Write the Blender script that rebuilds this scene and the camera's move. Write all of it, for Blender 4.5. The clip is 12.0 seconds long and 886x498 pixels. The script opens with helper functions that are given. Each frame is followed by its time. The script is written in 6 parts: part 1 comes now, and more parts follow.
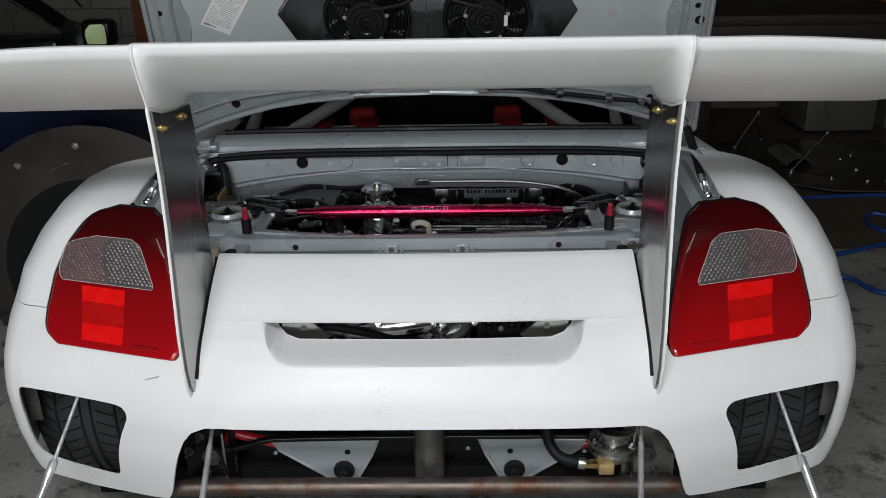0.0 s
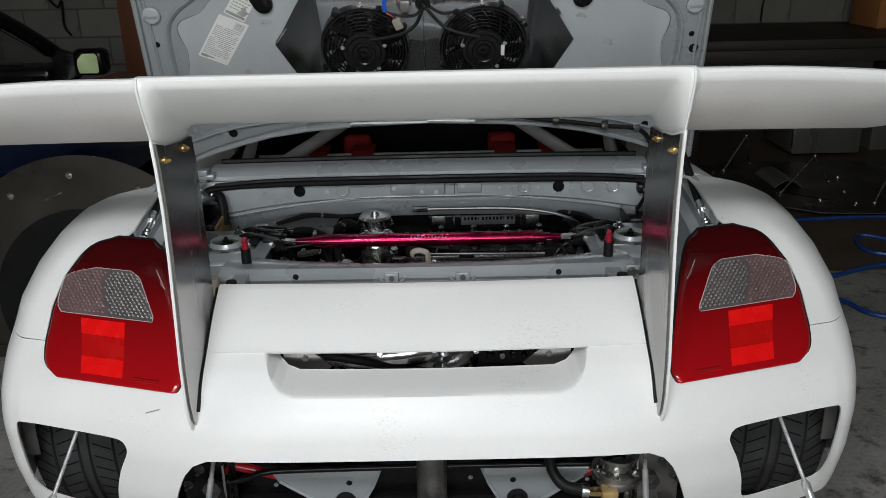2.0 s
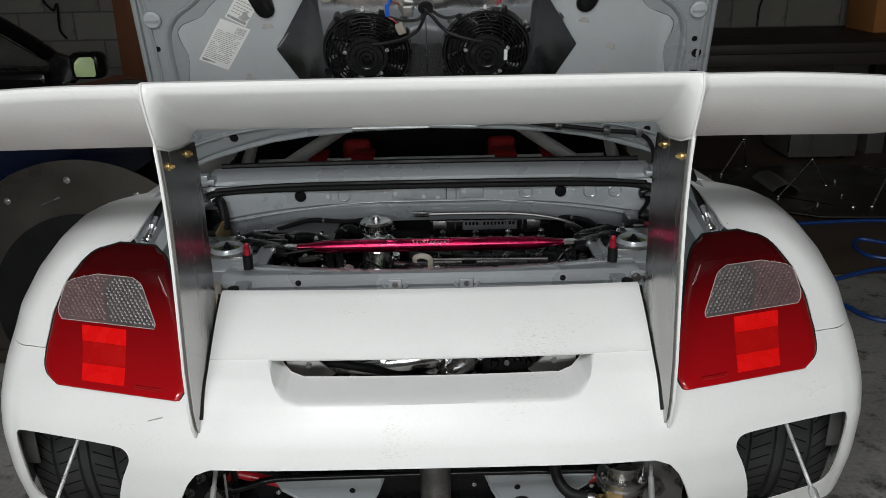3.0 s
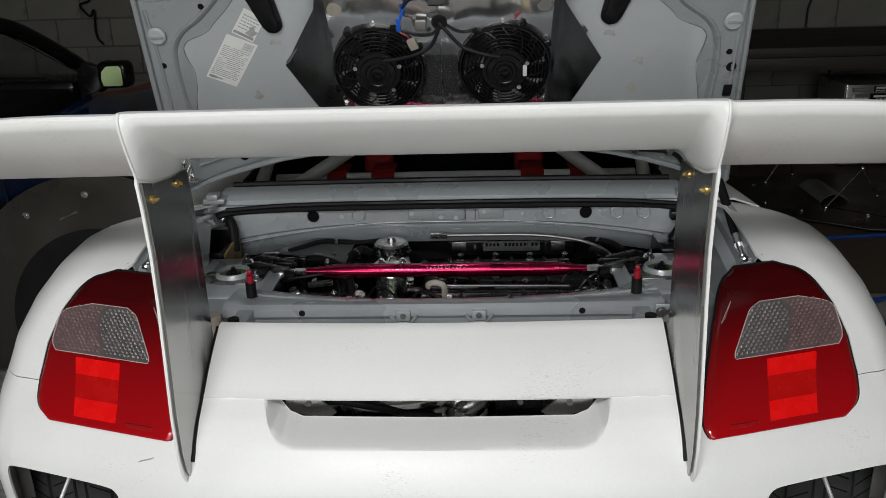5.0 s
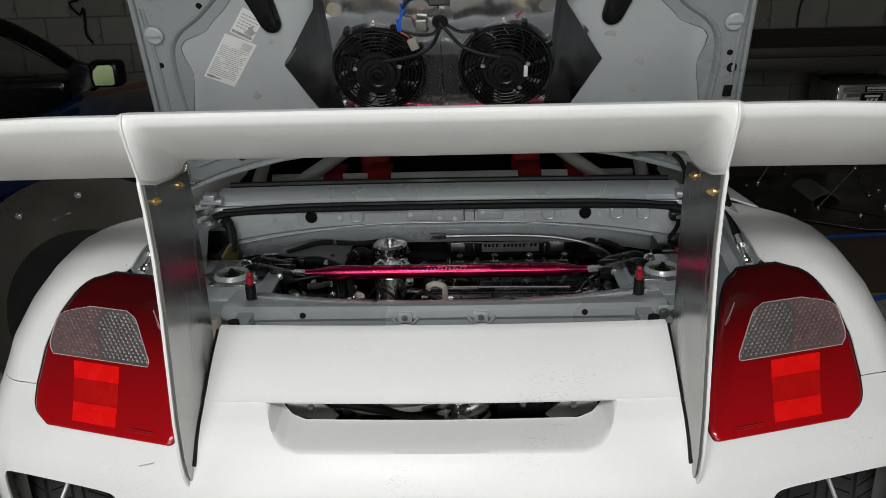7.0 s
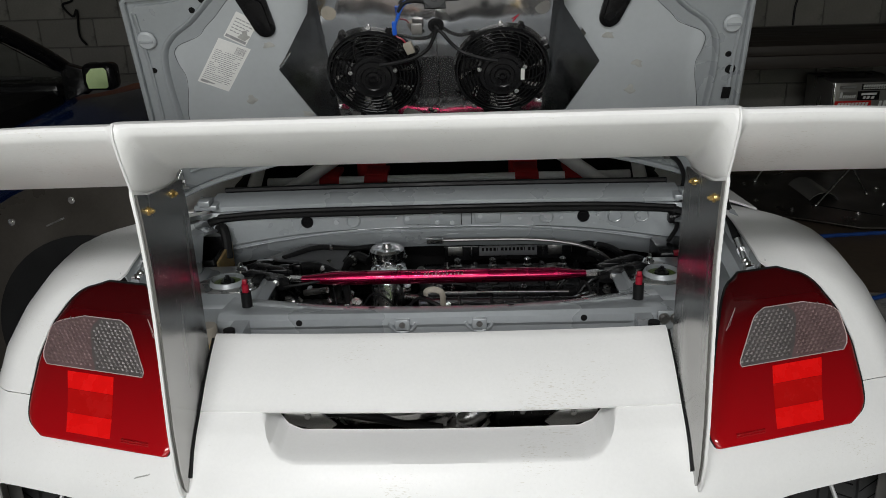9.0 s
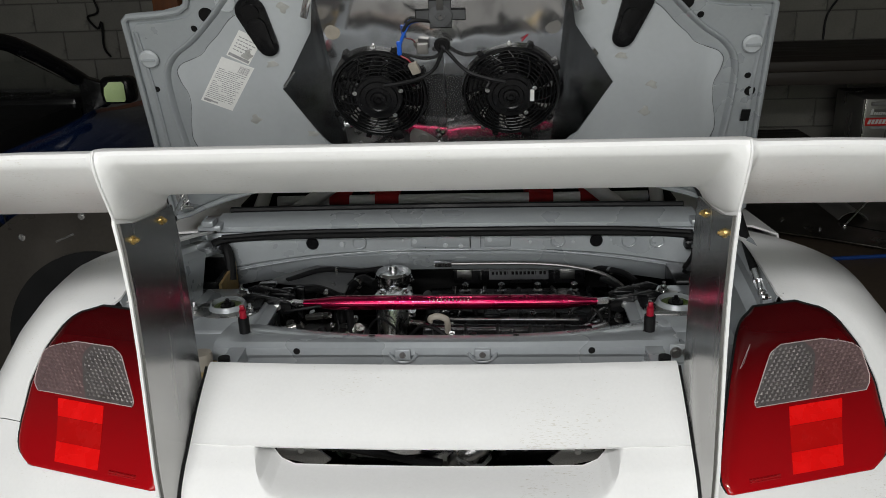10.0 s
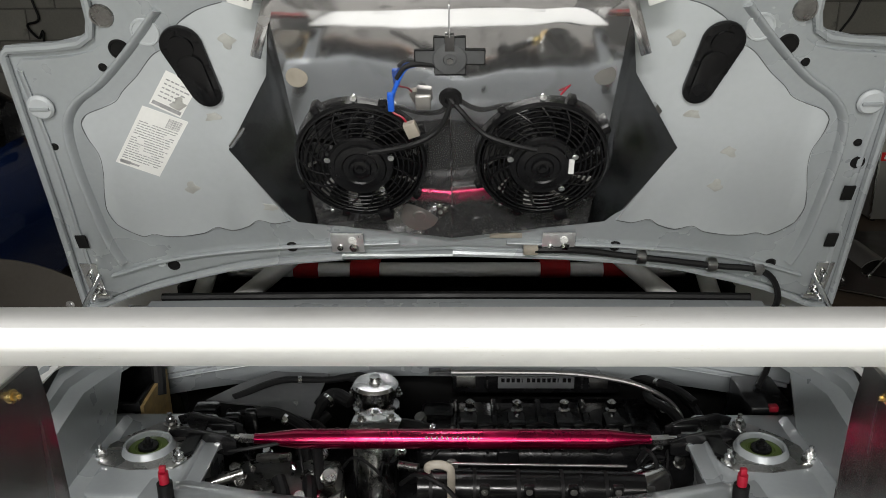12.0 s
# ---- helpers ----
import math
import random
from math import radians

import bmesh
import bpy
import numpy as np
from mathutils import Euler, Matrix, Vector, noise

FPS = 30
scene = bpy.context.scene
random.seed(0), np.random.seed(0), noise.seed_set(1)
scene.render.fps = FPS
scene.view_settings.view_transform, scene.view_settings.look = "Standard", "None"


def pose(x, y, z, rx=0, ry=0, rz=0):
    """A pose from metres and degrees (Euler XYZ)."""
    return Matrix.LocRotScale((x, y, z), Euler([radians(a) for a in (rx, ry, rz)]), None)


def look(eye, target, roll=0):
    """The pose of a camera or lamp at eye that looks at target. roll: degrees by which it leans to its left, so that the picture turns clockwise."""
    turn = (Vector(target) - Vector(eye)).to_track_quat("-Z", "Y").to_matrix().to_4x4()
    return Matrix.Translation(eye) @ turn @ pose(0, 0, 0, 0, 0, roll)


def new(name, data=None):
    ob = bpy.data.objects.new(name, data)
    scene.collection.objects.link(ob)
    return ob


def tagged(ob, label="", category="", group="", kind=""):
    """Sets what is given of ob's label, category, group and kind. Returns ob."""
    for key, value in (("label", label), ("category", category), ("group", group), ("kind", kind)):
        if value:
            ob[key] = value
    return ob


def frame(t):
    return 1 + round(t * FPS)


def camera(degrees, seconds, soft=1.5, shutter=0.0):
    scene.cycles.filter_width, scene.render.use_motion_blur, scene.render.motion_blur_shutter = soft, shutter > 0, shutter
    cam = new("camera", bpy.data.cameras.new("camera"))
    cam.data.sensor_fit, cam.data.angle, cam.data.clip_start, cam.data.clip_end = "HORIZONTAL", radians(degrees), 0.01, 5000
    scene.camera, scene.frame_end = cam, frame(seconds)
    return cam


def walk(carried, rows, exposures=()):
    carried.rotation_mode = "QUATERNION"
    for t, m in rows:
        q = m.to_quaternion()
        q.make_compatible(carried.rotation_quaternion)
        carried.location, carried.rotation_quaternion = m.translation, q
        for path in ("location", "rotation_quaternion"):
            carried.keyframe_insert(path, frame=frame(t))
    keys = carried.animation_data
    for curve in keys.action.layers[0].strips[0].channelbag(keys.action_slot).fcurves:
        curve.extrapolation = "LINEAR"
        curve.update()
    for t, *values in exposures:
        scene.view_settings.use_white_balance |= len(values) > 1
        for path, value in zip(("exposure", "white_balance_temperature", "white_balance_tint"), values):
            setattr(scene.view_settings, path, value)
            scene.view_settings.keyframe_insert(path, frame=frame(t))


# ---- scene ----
cam = camera(56.4, 12.0, soft=0.45)
PATH = [
    (0, (0.07, 0.029, 1.38), (0.035, 1.885, 0.636), -1.0),
    (0.5, (0.063, 0.031, 1.389), (0.04, 1.895, 0.664), -1.0),
    (1, (0.06, 0.033, 1.388), (0.037, 1.899, 0.669), -1.2),
    (1.5, (0.049, 0.033, 1.393), (0.031, 1.903, 0.683), -1.1),
    (2, (0.041, 0.031, 1.392), (0.037, 1.907, 0.7), -1.2),
    (2.5, (0.006, 0.029, 1.392), (0.04, 1.908, 0.709), -1.0),
    (4.5, (0.093, 0.152, 1.416), (-0.024, 2.022, 0.716), -1.6),
    (5, (0.09, 0.169, 1.42), (-0.005, 2.045, 0.732), -1.8),
    (5.5, (0.071, 0.175, 1.426), (-0.005, 2.055, 0.747), -1.8),
    (6, (0.065, 0.18, 1.421), (-0.005, 2.061, 0.744), -1.7),
    (6.5, (0.065, 0.182, 1.418), (-0.004, 2.061, 0.735), -1.8),
    (7, (0.062, 0.18, 1.422), (-0.006, 2.056, 0.731), -1.6),
    (9, (0.06, 0.202, 1.431), (0.0, 2.077, 0.736), -1.9),
    (9.5, (0.07, 0.217, 1.445), (0.003, 2.096, 0.764), -2.3),
    (10, (0.107, 0.273, 1.443), (-0.017, 2.153, 0.772), -1.9),
    (10.5, (0.013, 0.398, 1.453), (-0.017, 2.268, 0.745), -1.1),
    (11, (-0.063, 0.521, 1.45), (0.03, 2.389, 0.739), -1.7),
    (11.5, (-0.021, 0.658, 1.458), (0.03, 2.547, 0.801), -2.0),
    (12, (0.018, 0.809, 1.458), (-0.029, 2.698, 0.802), -0.6),
]
walk(cam, [(t, look(eye, target, roll)) for t, eye, target, roll in PATH],
     exposures=[(0, -0.06, 6320, 10), (1, 0.0, 6340, 10), (4.5, -0.02, 6540, 10), (9, 0.0, 6570, 10), (10, 0.12, 6590, 10), (10.5, 0.13, 6610, 10), (11, 0.17, 6610, 10), (11.5, 0.2, 6640, 10), (12, 0.74, 6790, 10)])

# ---- light ----
world = bpy.data.worlds.new("world")
scene.world = world
world.use_nodes = True
wn = world.node_tree.nodes
sky = wn.new("ShaderNodeTexSky")
sky.sky_type, sky.sun_disc = "NISHITA", False
sky.sun_elevation, sky.sun_rotation = radians(50), radians(10)
world.node_tree.links.new(sky.outputs[0], wn["Background"].inputs[0])
wn["Background"].inputs[1].default_value = 0.08

sun = new("sun", bpy.data.lights.new("sun", "SUN"))
sun.data.energy, sun.data.angle, sun.data.color = 3.6, radians(2), (1.0, 0.96, 0.9)
sun.matrix_world = look((2, 8, 14), (0, -4, 0))

door_light = new("door_light", bpy.data.lights.new("door_light", "AREA"))
door_light.data.shape, door_light.data.size, door_light.data.size_y = "RECTANGLE", 3.2, 1.3
door_light.data.energy, door_light.data.color = 62, (0.98, 0.99, 1.0)
door_light.matrix_world = look((-0.3, -2.30, 1.85), (-0.05, 2.0, 0.75))

tube_light = new("tube_light", bpy.data.lights.new("tube_light", "AREA"))
tube_light.data.shape, tube_light.data.size, tube_light.data.size_y = "RECTANGLE", 1.3, 0.5
tube_light.data.energy, tube_light.data.color = 95, (0.985, 0.99, 1.0)
tube_light.matrix_world = pose(-0.3, -0.95, 2.82)


# ---- materials ----
def mat(name, color, rough=0.5, metal=0.0, vary=0.12, scale=6.0, fine=90.0, bump=0.02, coat=0.0, rvar=0.12,
        stretch=(1, 1, 1), dirt=None, dirt_at=0.62, dirt_scale=9.0, rand=0.0, spec=0.5, alpha_glass=0.0, island=0.0, scuff=None):
    m = bpy.data.materials.new(name)
    m.use_nodes = True
    nt = m.node_tree
    N, L = nt.nodes, nt.links
    b = N["Principled BSDF"]
    tc = N.new("ShaderNodeTexCoord")
    mp = N.new("ShaderNodeMapping")
    mp.inputs["Scale"].default_value = stretch
    L.new(tc.outputs["Object"], mp.inputs["Vector"])
    n1, n2 = N.new("ShaderNodeTexNoise"), N.new("ShaderNodeTexNoise")
    for n, s, d in ((n1, scale, 5.0), (n2, fine, 3.0)):
        n.inputs["Scale"].default_value, n.inputs["Detail"].default_value = s, d
        L.new(mp.outputs[0], n.inputs["Vector"])
    mix = N.new("ShaderNodeMath")
    mix.operation = "MULTIPLY_ADD"
    L.new(n1.outputs[0], mix.inputs[0])
    mix.inputs[1].default_value = 0.65
    half = N.new("ShaderNodeMath")
    half.operation = "MULTIPLY"
    half.inputs[1].default_value = 0.35
    L.new(n2.outputs[0], half.inputs[0])
    L.new(half.outputs[0], mix.inputs[2])
    ramp = N.new("ShaderNodeMapRange")
    ramp.inputs[1].default_value, ramp.inputs[2].default_value = 0.3, 0.7
    ramp.inputs[3].default_value, ramp.inputs[4].default_value = 1 - vary, 1 + vary
    L.new(mix.outputs[0], ramp.inputs[0])
    col = N.new("ShaderNodeVectorMath")
    col.operation = "SCALE"
    col.inputs[0].default_value = color
    L.new(ramp.outputs[0], col.inputs["Scale"])
    out = col.outputs[0]
    if rand:
        info = N.new("ShaderNodeObjectInfo")
        rr = N.new("ShaderNodeMapRange")
        rr.inputs[3].default_value, rr.inputs[4].default_value = 1 - rand, 1 + rand
        L.new(info.outputs["Random"], rr.inputs[0])
        c2 = N.new("ShaderNodeVectorMath")
        c2.operation = "SCALE"
        L.new(out, c2.inputs[0])
        L.new(rr.outputs[0], c2.inputs["Scale"])
        out = c2.outputs[0]
    if island:
        geo = N.new("ShaderNodeNewGeometry")
        ri = N.new("ShaderNodeMapRange")
        ri.inputs[3].default_value, ri.inputs[4].default_value = 1 - island, 1 + island
        L.new(geo.outputs["Random Per Island"], ri.inputs[0])
        c3 = N.new("ShaderNodeVectorMath")
        c3.operation = "SCALE"
        L.new(out, c3.inputs[0])
        L.new(ri.outputs[0], c3.inputs["Scale"])
        out = c3.outputs[0]
    if dirt:
        n3 = N.new("ShaderNodeTexNoise")
        n3.inputs["Scale"].default_value, n3.inputs["Detail"].default_value = dirt_scale, 8.0
        n3.inputs["Roughness"].default_value = 0.7
        L.new(mp.outputs[0], n3.inputs["Vector"])
        r3 = N.new("ShaderNodeMapRange")
        r3.inputs[1].default_value, r3.inputs[2].default_value = dirt_at, dirt_at + 0.12
        L.new(n3.outputs[0], r3.inputs[0])
        mx = N.new("ShaderNodeMix")
        mx.data_type = "RGBA"
        L.new(r3.outputs[0], mx.inputs["Factor"])
        L.new(out, mx.inputs["A"])
        mx.inputs["B"].default_value = (*dirt, 1)
        out = mx.outputs["Result"]
    if scuff:
        # fine scratches gathered in loose patches
        pm = N.new("ShaderNodeMapping")
        pm.inputs["Scale"].default_value = (1, 1, 1.6)
        L.new(tc.outputs["Object"], pm.inputs["Vector"])
        pn = N.new("ShaderNodeTexNoise")
        pn.inputs["Scale"].default_value, pn.inputs["Detail"].default_value = 4.2, 3.0
        L.new(pm.outputs[0], pn.inputs["Vector"])
        pr = N.new("ShaderNodeMapRange")
        pr.inputs[1].default_value, pr.inputs[2].default_value = 0.50, 0.68
        L.new(pn.outputs[0], pr.inputs[0])
        sm = N.new("ShaderNodeMapping")
        sm.inputs["Scale"].default_value = (0.33, 1, 2.2)
        L.new(tc.outputs["Object"], sm.inputs["Vector"])
        sn = N.new("ShaderNodeTexNoise")
        sn.inputs["Scale"].default_value, sn.inputs["Detail"].default_value = 330.0, 4.0
        sn.inputs["Roughness"].default_value = 0.65
        L.new(sm.outputs[0], sn.inputs["Vector"])
        add = N.new("ShaderNodeMath")
        add.operation = "MULTIPLY_ADD"
        L.new(pr.outputs[0], add.inputs[0])
        add.inputs[1].default_value = 0.14
        L.new(sn.outputs[0], add.inputs[2])
        sr = N.new("ShaderNodeMapRange")
        sr.inputs[1].default_value, sr.inputs[2].default_value = 0.685, 0.755
        L.new(add.outputs[0], sr.inputs[0])
        sx = N.new("ShaderNodeMix")
        sx.data_type = "RGBA"
        L.new(sr.outputs[0], sx.inputs["Factor"])
        L.new(out, sx.inputs["A"])
        sx.inputs["B"].default_value = (*scuff, 1)
        out = sx.outputs["Result"]
    L.new(out, b.inputs["Base Color"])
    rv = N.new("ShaderNodeMapRange")
    rv.inputs[1].default_value, rv.inputs[2].default_value = 0.3, 0.7
    rv.inputs[3].default_value, rv.inputs[4].default_value = max(0.02, rough - rvar), min(1, rough + rvar)
    L.new(n1.outputs[0], rv.inputs[0])
    L.new(rv.outputs[0], b.inputs["Roughness"])
    b.inputs["Metallic"].default_value = metal
    b.inputs["Specular IOR Level"].default_value = spec
    b.inputs["Coat Weight"].default_value = coat
    b.inputs["Coat Roughness"].default_value = 0.06
    if alpha_glass:
        b.inputs["Transmission Weight"].default_value = alpha_glass
    if bump:
        bp = N.new("ShaderNodeBump")
        bp.inputs["Strength"].default_value, bp.inputs["Distance"].default_value = bump * 10, 0.002
        L.new(mix.outputs[0], bp.inputs["Height"])
        L.new(bp.outputs[0], b.inputs["Normal"])
    return m


M_WHITE = mat("white_gelcoat", (0.78, 0.78, 0.77), 0.44, vary=0.035, scale=5, fine=160, bump=0.012, coat=0.03,
              scuff=(0.62, 0.60, 0.545))
M_SILVER = mat("silver_grey_paint", (0.325, 0.348, 0.362), 0.30, metal=0.2, vary=0.06, scale=5, fine=120, bump=0.006, coat=0.65,
               dirt=(0.28, 0.295, 0.305), dirt_at=0.67, dirt_scale=14)
M_LINER = mat("grey_lid_panel", (0.40, 0.422, 0.436), 0.46, vary=0.05, scale=7, fine=80, bump=0.01, coat=0.05)
M_ALU = mat("brushed_aluminium", (0.36, 0.355, 0.345), 0.24, metal=1.0, vary=0.06, scale=5, fine=160, bump=0.003, stretch=(1, 5, 0.3), rvar=0.06)
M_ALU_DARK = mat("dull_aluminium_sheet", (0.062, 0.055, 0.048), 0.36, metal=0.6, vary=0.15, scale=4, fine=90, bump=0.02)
M_MIRROR = mat("polished_aluminium", (0.80, 0.80, 0.81), 0.05, metal=0.95, vary=0.08, scale=5, fine=50, bump=0.004, rvar=0.03)
# darker, blurrier copy of polished_aluminium; the flaps' dim reflections are in its colour
M_FLAP = mat("darkened_aluminium", (0.30, 0.30, 0.305), 0.15, metal=1.0, vary=0.15, scale=9, fine=70, bump=0.006, rvar=0.06)
M_CHROME = mat("bright_steel", (0.66, 0.66, 0.66), 0.2, metal=1.0, vary=0.1, scale=30, fine=200, bump=0.01)
M_STEEL = mat("worn_steel", (0.20, 0.195, 0.19), 0.42, metal=0.9, vary=0.25, scale=20, fine=150, bump=0.03, dirt=(0.12, 0.06, 0.035), dirt_at=0.6, dirt_scale=20)
M_ROD = mat("bright_zinc_rod", (0.78, 0.78, 0.78), 0.36, metal=0.75, vary=0.1, scale=30, fine=200, bump=0.01)
M_GOLD = mat("gold_zinc", (0.72, 0.52, 0.22), 0.28, metal=1.0, vary=0.15, scale=60, fine=300, bump=0.01)
M_BLACK = mat("black_plastic", (0.006, 0.006, 0.0065), 0.22, vary=0.2, scale=20, fine=200, bump=0.006, spec=0.28, rvar=0.08)
M_SHIELD = mat("dull_grey_shield", (0.085, 0.087, 0.09), 0.5, vary=0.2, scale=14, bump=0.02)
M_RUBBER = mat("black_rubber", (0.008, 0.008, 0.0084), 0.5, vary=0.25, scale=12, fine=150, bump=0.02, spec=0.18, dirt=(0.018, 0.017, 0.016), dirt_at=0.64, dirt_scale=30)
M_TYRE = mat("tyre_rubber", (0.030, 0.030, 0.031), 0.6, vary=0.25, scale=12, fine=150, bump=0.03, dirt=(0.06, 0.057, 0.052), dirt_at=0.62, dirt_scale=30)
# near-black that stands in for the lack of light in holes, seams and the cabin
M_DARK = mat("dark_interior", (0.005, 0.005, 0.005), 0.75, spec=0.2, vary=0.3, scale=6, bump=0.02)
M_ENGINE = mat("engine_black", (0.006, 0.006, 0.0065), 0.28, metal=0.0, spec=0.28, vary=0.4, scale=24, fine=140, bump=0.04)
M_CAST = mat("cast_aluminium", (0.33, 0.325, 0.315), 0.30, metal=1.0, vary=0.3, scale=26, fine=220, bump=0.04, dirt=(0.10, 0.09, 0.08), dirt_at=0.6, dirt_scale=30)
M_RED = mat("red_lamp_plastic", (0.30, 0.0026, 0.005), 0.10, vary=0.10, scale=14, fine=220, bump=0.002, coat=1.0, rvar=0.05)
# red lamp plastic, its base colour ramped darker from bottom to top
M_LAMP = mat("graded_lamp_plastic", (0.30, 0.0026, 0.005), 0.10, vary=0.10, scale=14, fine=220, bump=0.001, coat=0.25, rvar=0.04, spec=0.4)
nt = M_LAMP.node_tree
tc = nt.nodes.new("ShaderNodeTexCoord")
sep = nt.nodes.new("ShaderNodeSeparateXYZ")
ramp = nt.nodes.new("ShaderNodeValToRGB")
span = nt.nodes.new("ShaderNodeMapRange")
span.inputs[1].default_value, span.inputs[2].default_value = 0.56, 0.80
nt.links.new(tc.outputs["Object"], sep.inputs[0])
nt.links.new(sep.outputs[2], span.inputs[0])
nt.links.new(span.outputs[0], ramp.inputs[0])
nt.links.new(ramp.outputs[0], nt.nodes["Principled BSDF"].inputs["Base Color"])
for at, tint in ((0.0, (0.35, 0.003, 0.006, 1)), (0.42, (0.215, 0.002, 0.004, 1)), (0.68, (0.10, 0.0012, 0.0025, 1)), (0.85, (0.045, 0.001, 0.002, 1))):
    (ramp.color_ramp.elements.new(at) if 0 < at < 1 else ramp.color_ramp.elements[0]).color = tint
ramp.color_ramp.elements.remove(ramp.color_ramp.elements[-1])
M_REFLECT = mat("red_reflector", (0.74, 0.005, 0.005), 0.25, vary=0.10, scale=30, fine=500, bump=0.01, coat=0.3, spec=0.3)
M_REFLECT_DEEP = mat("shaded_red_reflector", (0.44, 0.004, 0.004), 0.25, vary=0.10, scale=30, fine=500, bump=0.01, coat=0.3, spec=0.3)
M_LENS_GREY = mat("clear_grey_lens", (0.145, 0.13, 0.128), 0.34, vary=0.2, scale=9, fine=60, bump=0.0, coat=0.1, metal=0.45, island=0.3)
M_LENS = mat("clear_ribbed_lens", (0.19, 0.125, 0.125), 0.34, vary=0.2, scale=9, fine=60, bump=0.0, coat=0.1, metal=0.4, island=0.3)
M_RIM = mat("clear_lens_rim", (0.5, 0.40, 0.39), 0.14, vary=0.1, bump=0.0, coat=1.0)
M_ANOD = mat("magenta_anodised", (0.34, 0.004, 0.052), 0.24, metal=0.95, vary=0.08, scale=14, fine=200, bump=0.004, coat=0.5)
M_REDP = mat("red_rubber_tip", (0.30, 0.006, 0.022), 0.4, vary=0.12, scale=40, bump=0.01)
M_REDARM = mat("red_painted_arm", (0.48, 0.012, 0.02), 0.35, vary=0.12, scale=16, bump=0.01, coat=0.4)
M_WEB = mat("red_harness_webbing", (0.36, 0.012, 0.014), 0.8, vary=0.2, scale=60, fine=400, bump=0.05)
M_CAGE = mat("white_cage_paint", (0.86, 0.86, 0.84), 0.4, vary=0.06, scale=9, bump=0.01)
M_PAPER = mat("sticker_paper", (0.72, 0.72, 0.70), 0.45, vary=0.05, scale=20, fine=200, bump=0.004)
M_INK = mat("grey_print", (0.30, 0.30, 0.305), 0.5, vary=0.25, scale=90, bump=0.0)
M_BLUE_PAINT = mat("dark_blue_paint", (0.008, 0.022, 0.085), 0.16, vary=0.12, scale=3, fine=60, bump=0.003, coat=1.0)
M_GLASS = mat("glass", (0.9, 0.95, 0.93), 0.03, vary=0.0, bump=0.0, alpha_glass=1.0, rvar=0.01)
M_CONCRETE = mat("stained_concrete", (0.225, 0.218, 0.203), 0.8, vary=0.4, scale=3.0, fine=60, bump=0.08,
                 dirt=(0.035, 0.032, 0.028), dirt_at=0.53, dirt_scale=9)
M_BROWN_FLOOR = mat("dark_brown_floor", (0.078, 0.058, 0.042), 0.55, vary=0.35, scale=2.5, fine=30, bump=0.03, spec=0.3)
M_BLOCK = mat("painted_block", (0.20, 0.192, 0.172), 0.85, vary=0.16, scale=5, fine=80, bump=0.08, rand=0.12, dirt=(0.09, 0.085, 0.075), dirt_at=0.64, dirt_scale=4)
M_MORTAR = mat("mortar", (0.12, 0.115, 0.105), 0.9, vary=0.2, scale=12, fine=120, bump=0.08)
M_WOOD = mat("orange_brown_timber", (0.21, 0.075, 0.03), 0.65, vary=0.25, scale=5, fine=60, stretch=(6, 6, 0.5), bump=0.04)
M_BENCH = mat("dark_oiled_wood", (0.026, 0.018, 0.013), 0.6, vary=0.3, scale=5, fine=70, stretch=(0.4, 5, 5), bump=0.04)
M_PLASTER = mat("grey_wall", (0.22, 0.215, 0.20), 0.9, vary=0.1, scale=2, fine=40, bump=0.03)
M_STAINLESS = mat("grey_fridge_steel", (0.27, 0.262, 0.25), 0.35, metal=0.7, vary=0.08, scale=4, fine=120, bump=0.006, stretch=(1, 1, 0.2))
M_HOSE = mat("blue_air_hose", (0.01, 0.05, 0.22), 0.4, vary=0.15, scale=20, bump=0.01)
M_CARD = mat("orange_cardboard", (0.42, 0.17, 0.05), 0.8, vary=0.12, scale=8, bump=0.02)
M_STICK_RED = mat("red_sticker", (0.55, 0.012, 0.012), 0.35, vary=0.05, bump=0.0)
M_RUST = mat("rusty_tube", (0.13, 0.105, 0.09), 0.45, metal=0.7, vary=0.35, scale=16, fine=130, bump=0.05, dirt=(0.11, 0.045, 0.022), dirt_at=0.53, dirt_scale=11)
M_YELLOW = mat("tan_brass_block", (0.40, 0.28, 0.12), 0.5, metal=0.3, vary=0.3, scale=50, bump=0.04)
M_GLUE = mat("dried_glue", (0.37, 0.37, 0.35), 0.5, vary=0.15, scale=60, bump=0.03)
M_TAN = mat("beige_plastic", (0.30, 0.27, 0.225), 0.5, vary=0.15, scale=20, bump=0.02)
M_GREEN = mat("lime_strut_cap", (0.055, 0.085, 0.012), 0.4, vary=0.15, scale=30, bump=0.01)
M_BLUECON = mat("blue_connector", (0.01, 0.10, 0.55), 0.35, vary=0.1, scale=30, bump=0.01)
M_LEAF = mat("outdoor_hedge", (0.24, 0.30, 0.15), 0.9, vary=0.5, scale=2.5, fine=12, bump=0.0)


# ---- mesh helpers ----
def V(*a):
    return Vector(a)


def finish(bm, angle=34):
    bmesh.ops.recalc_face_normals(bm, faces=bm.faces)
    for f in bm.faces:
        f.smooth = True
    for e in bm.edges:
        if len(e.link_faces) == 2 and e.calc_face_angle(0) > radians(angle):
            e.smooth = False


def origin(ob):
    p = Vector((0, 0, 0))
    while ob:
        p += ob.location
        ob = ob.parent
    return p


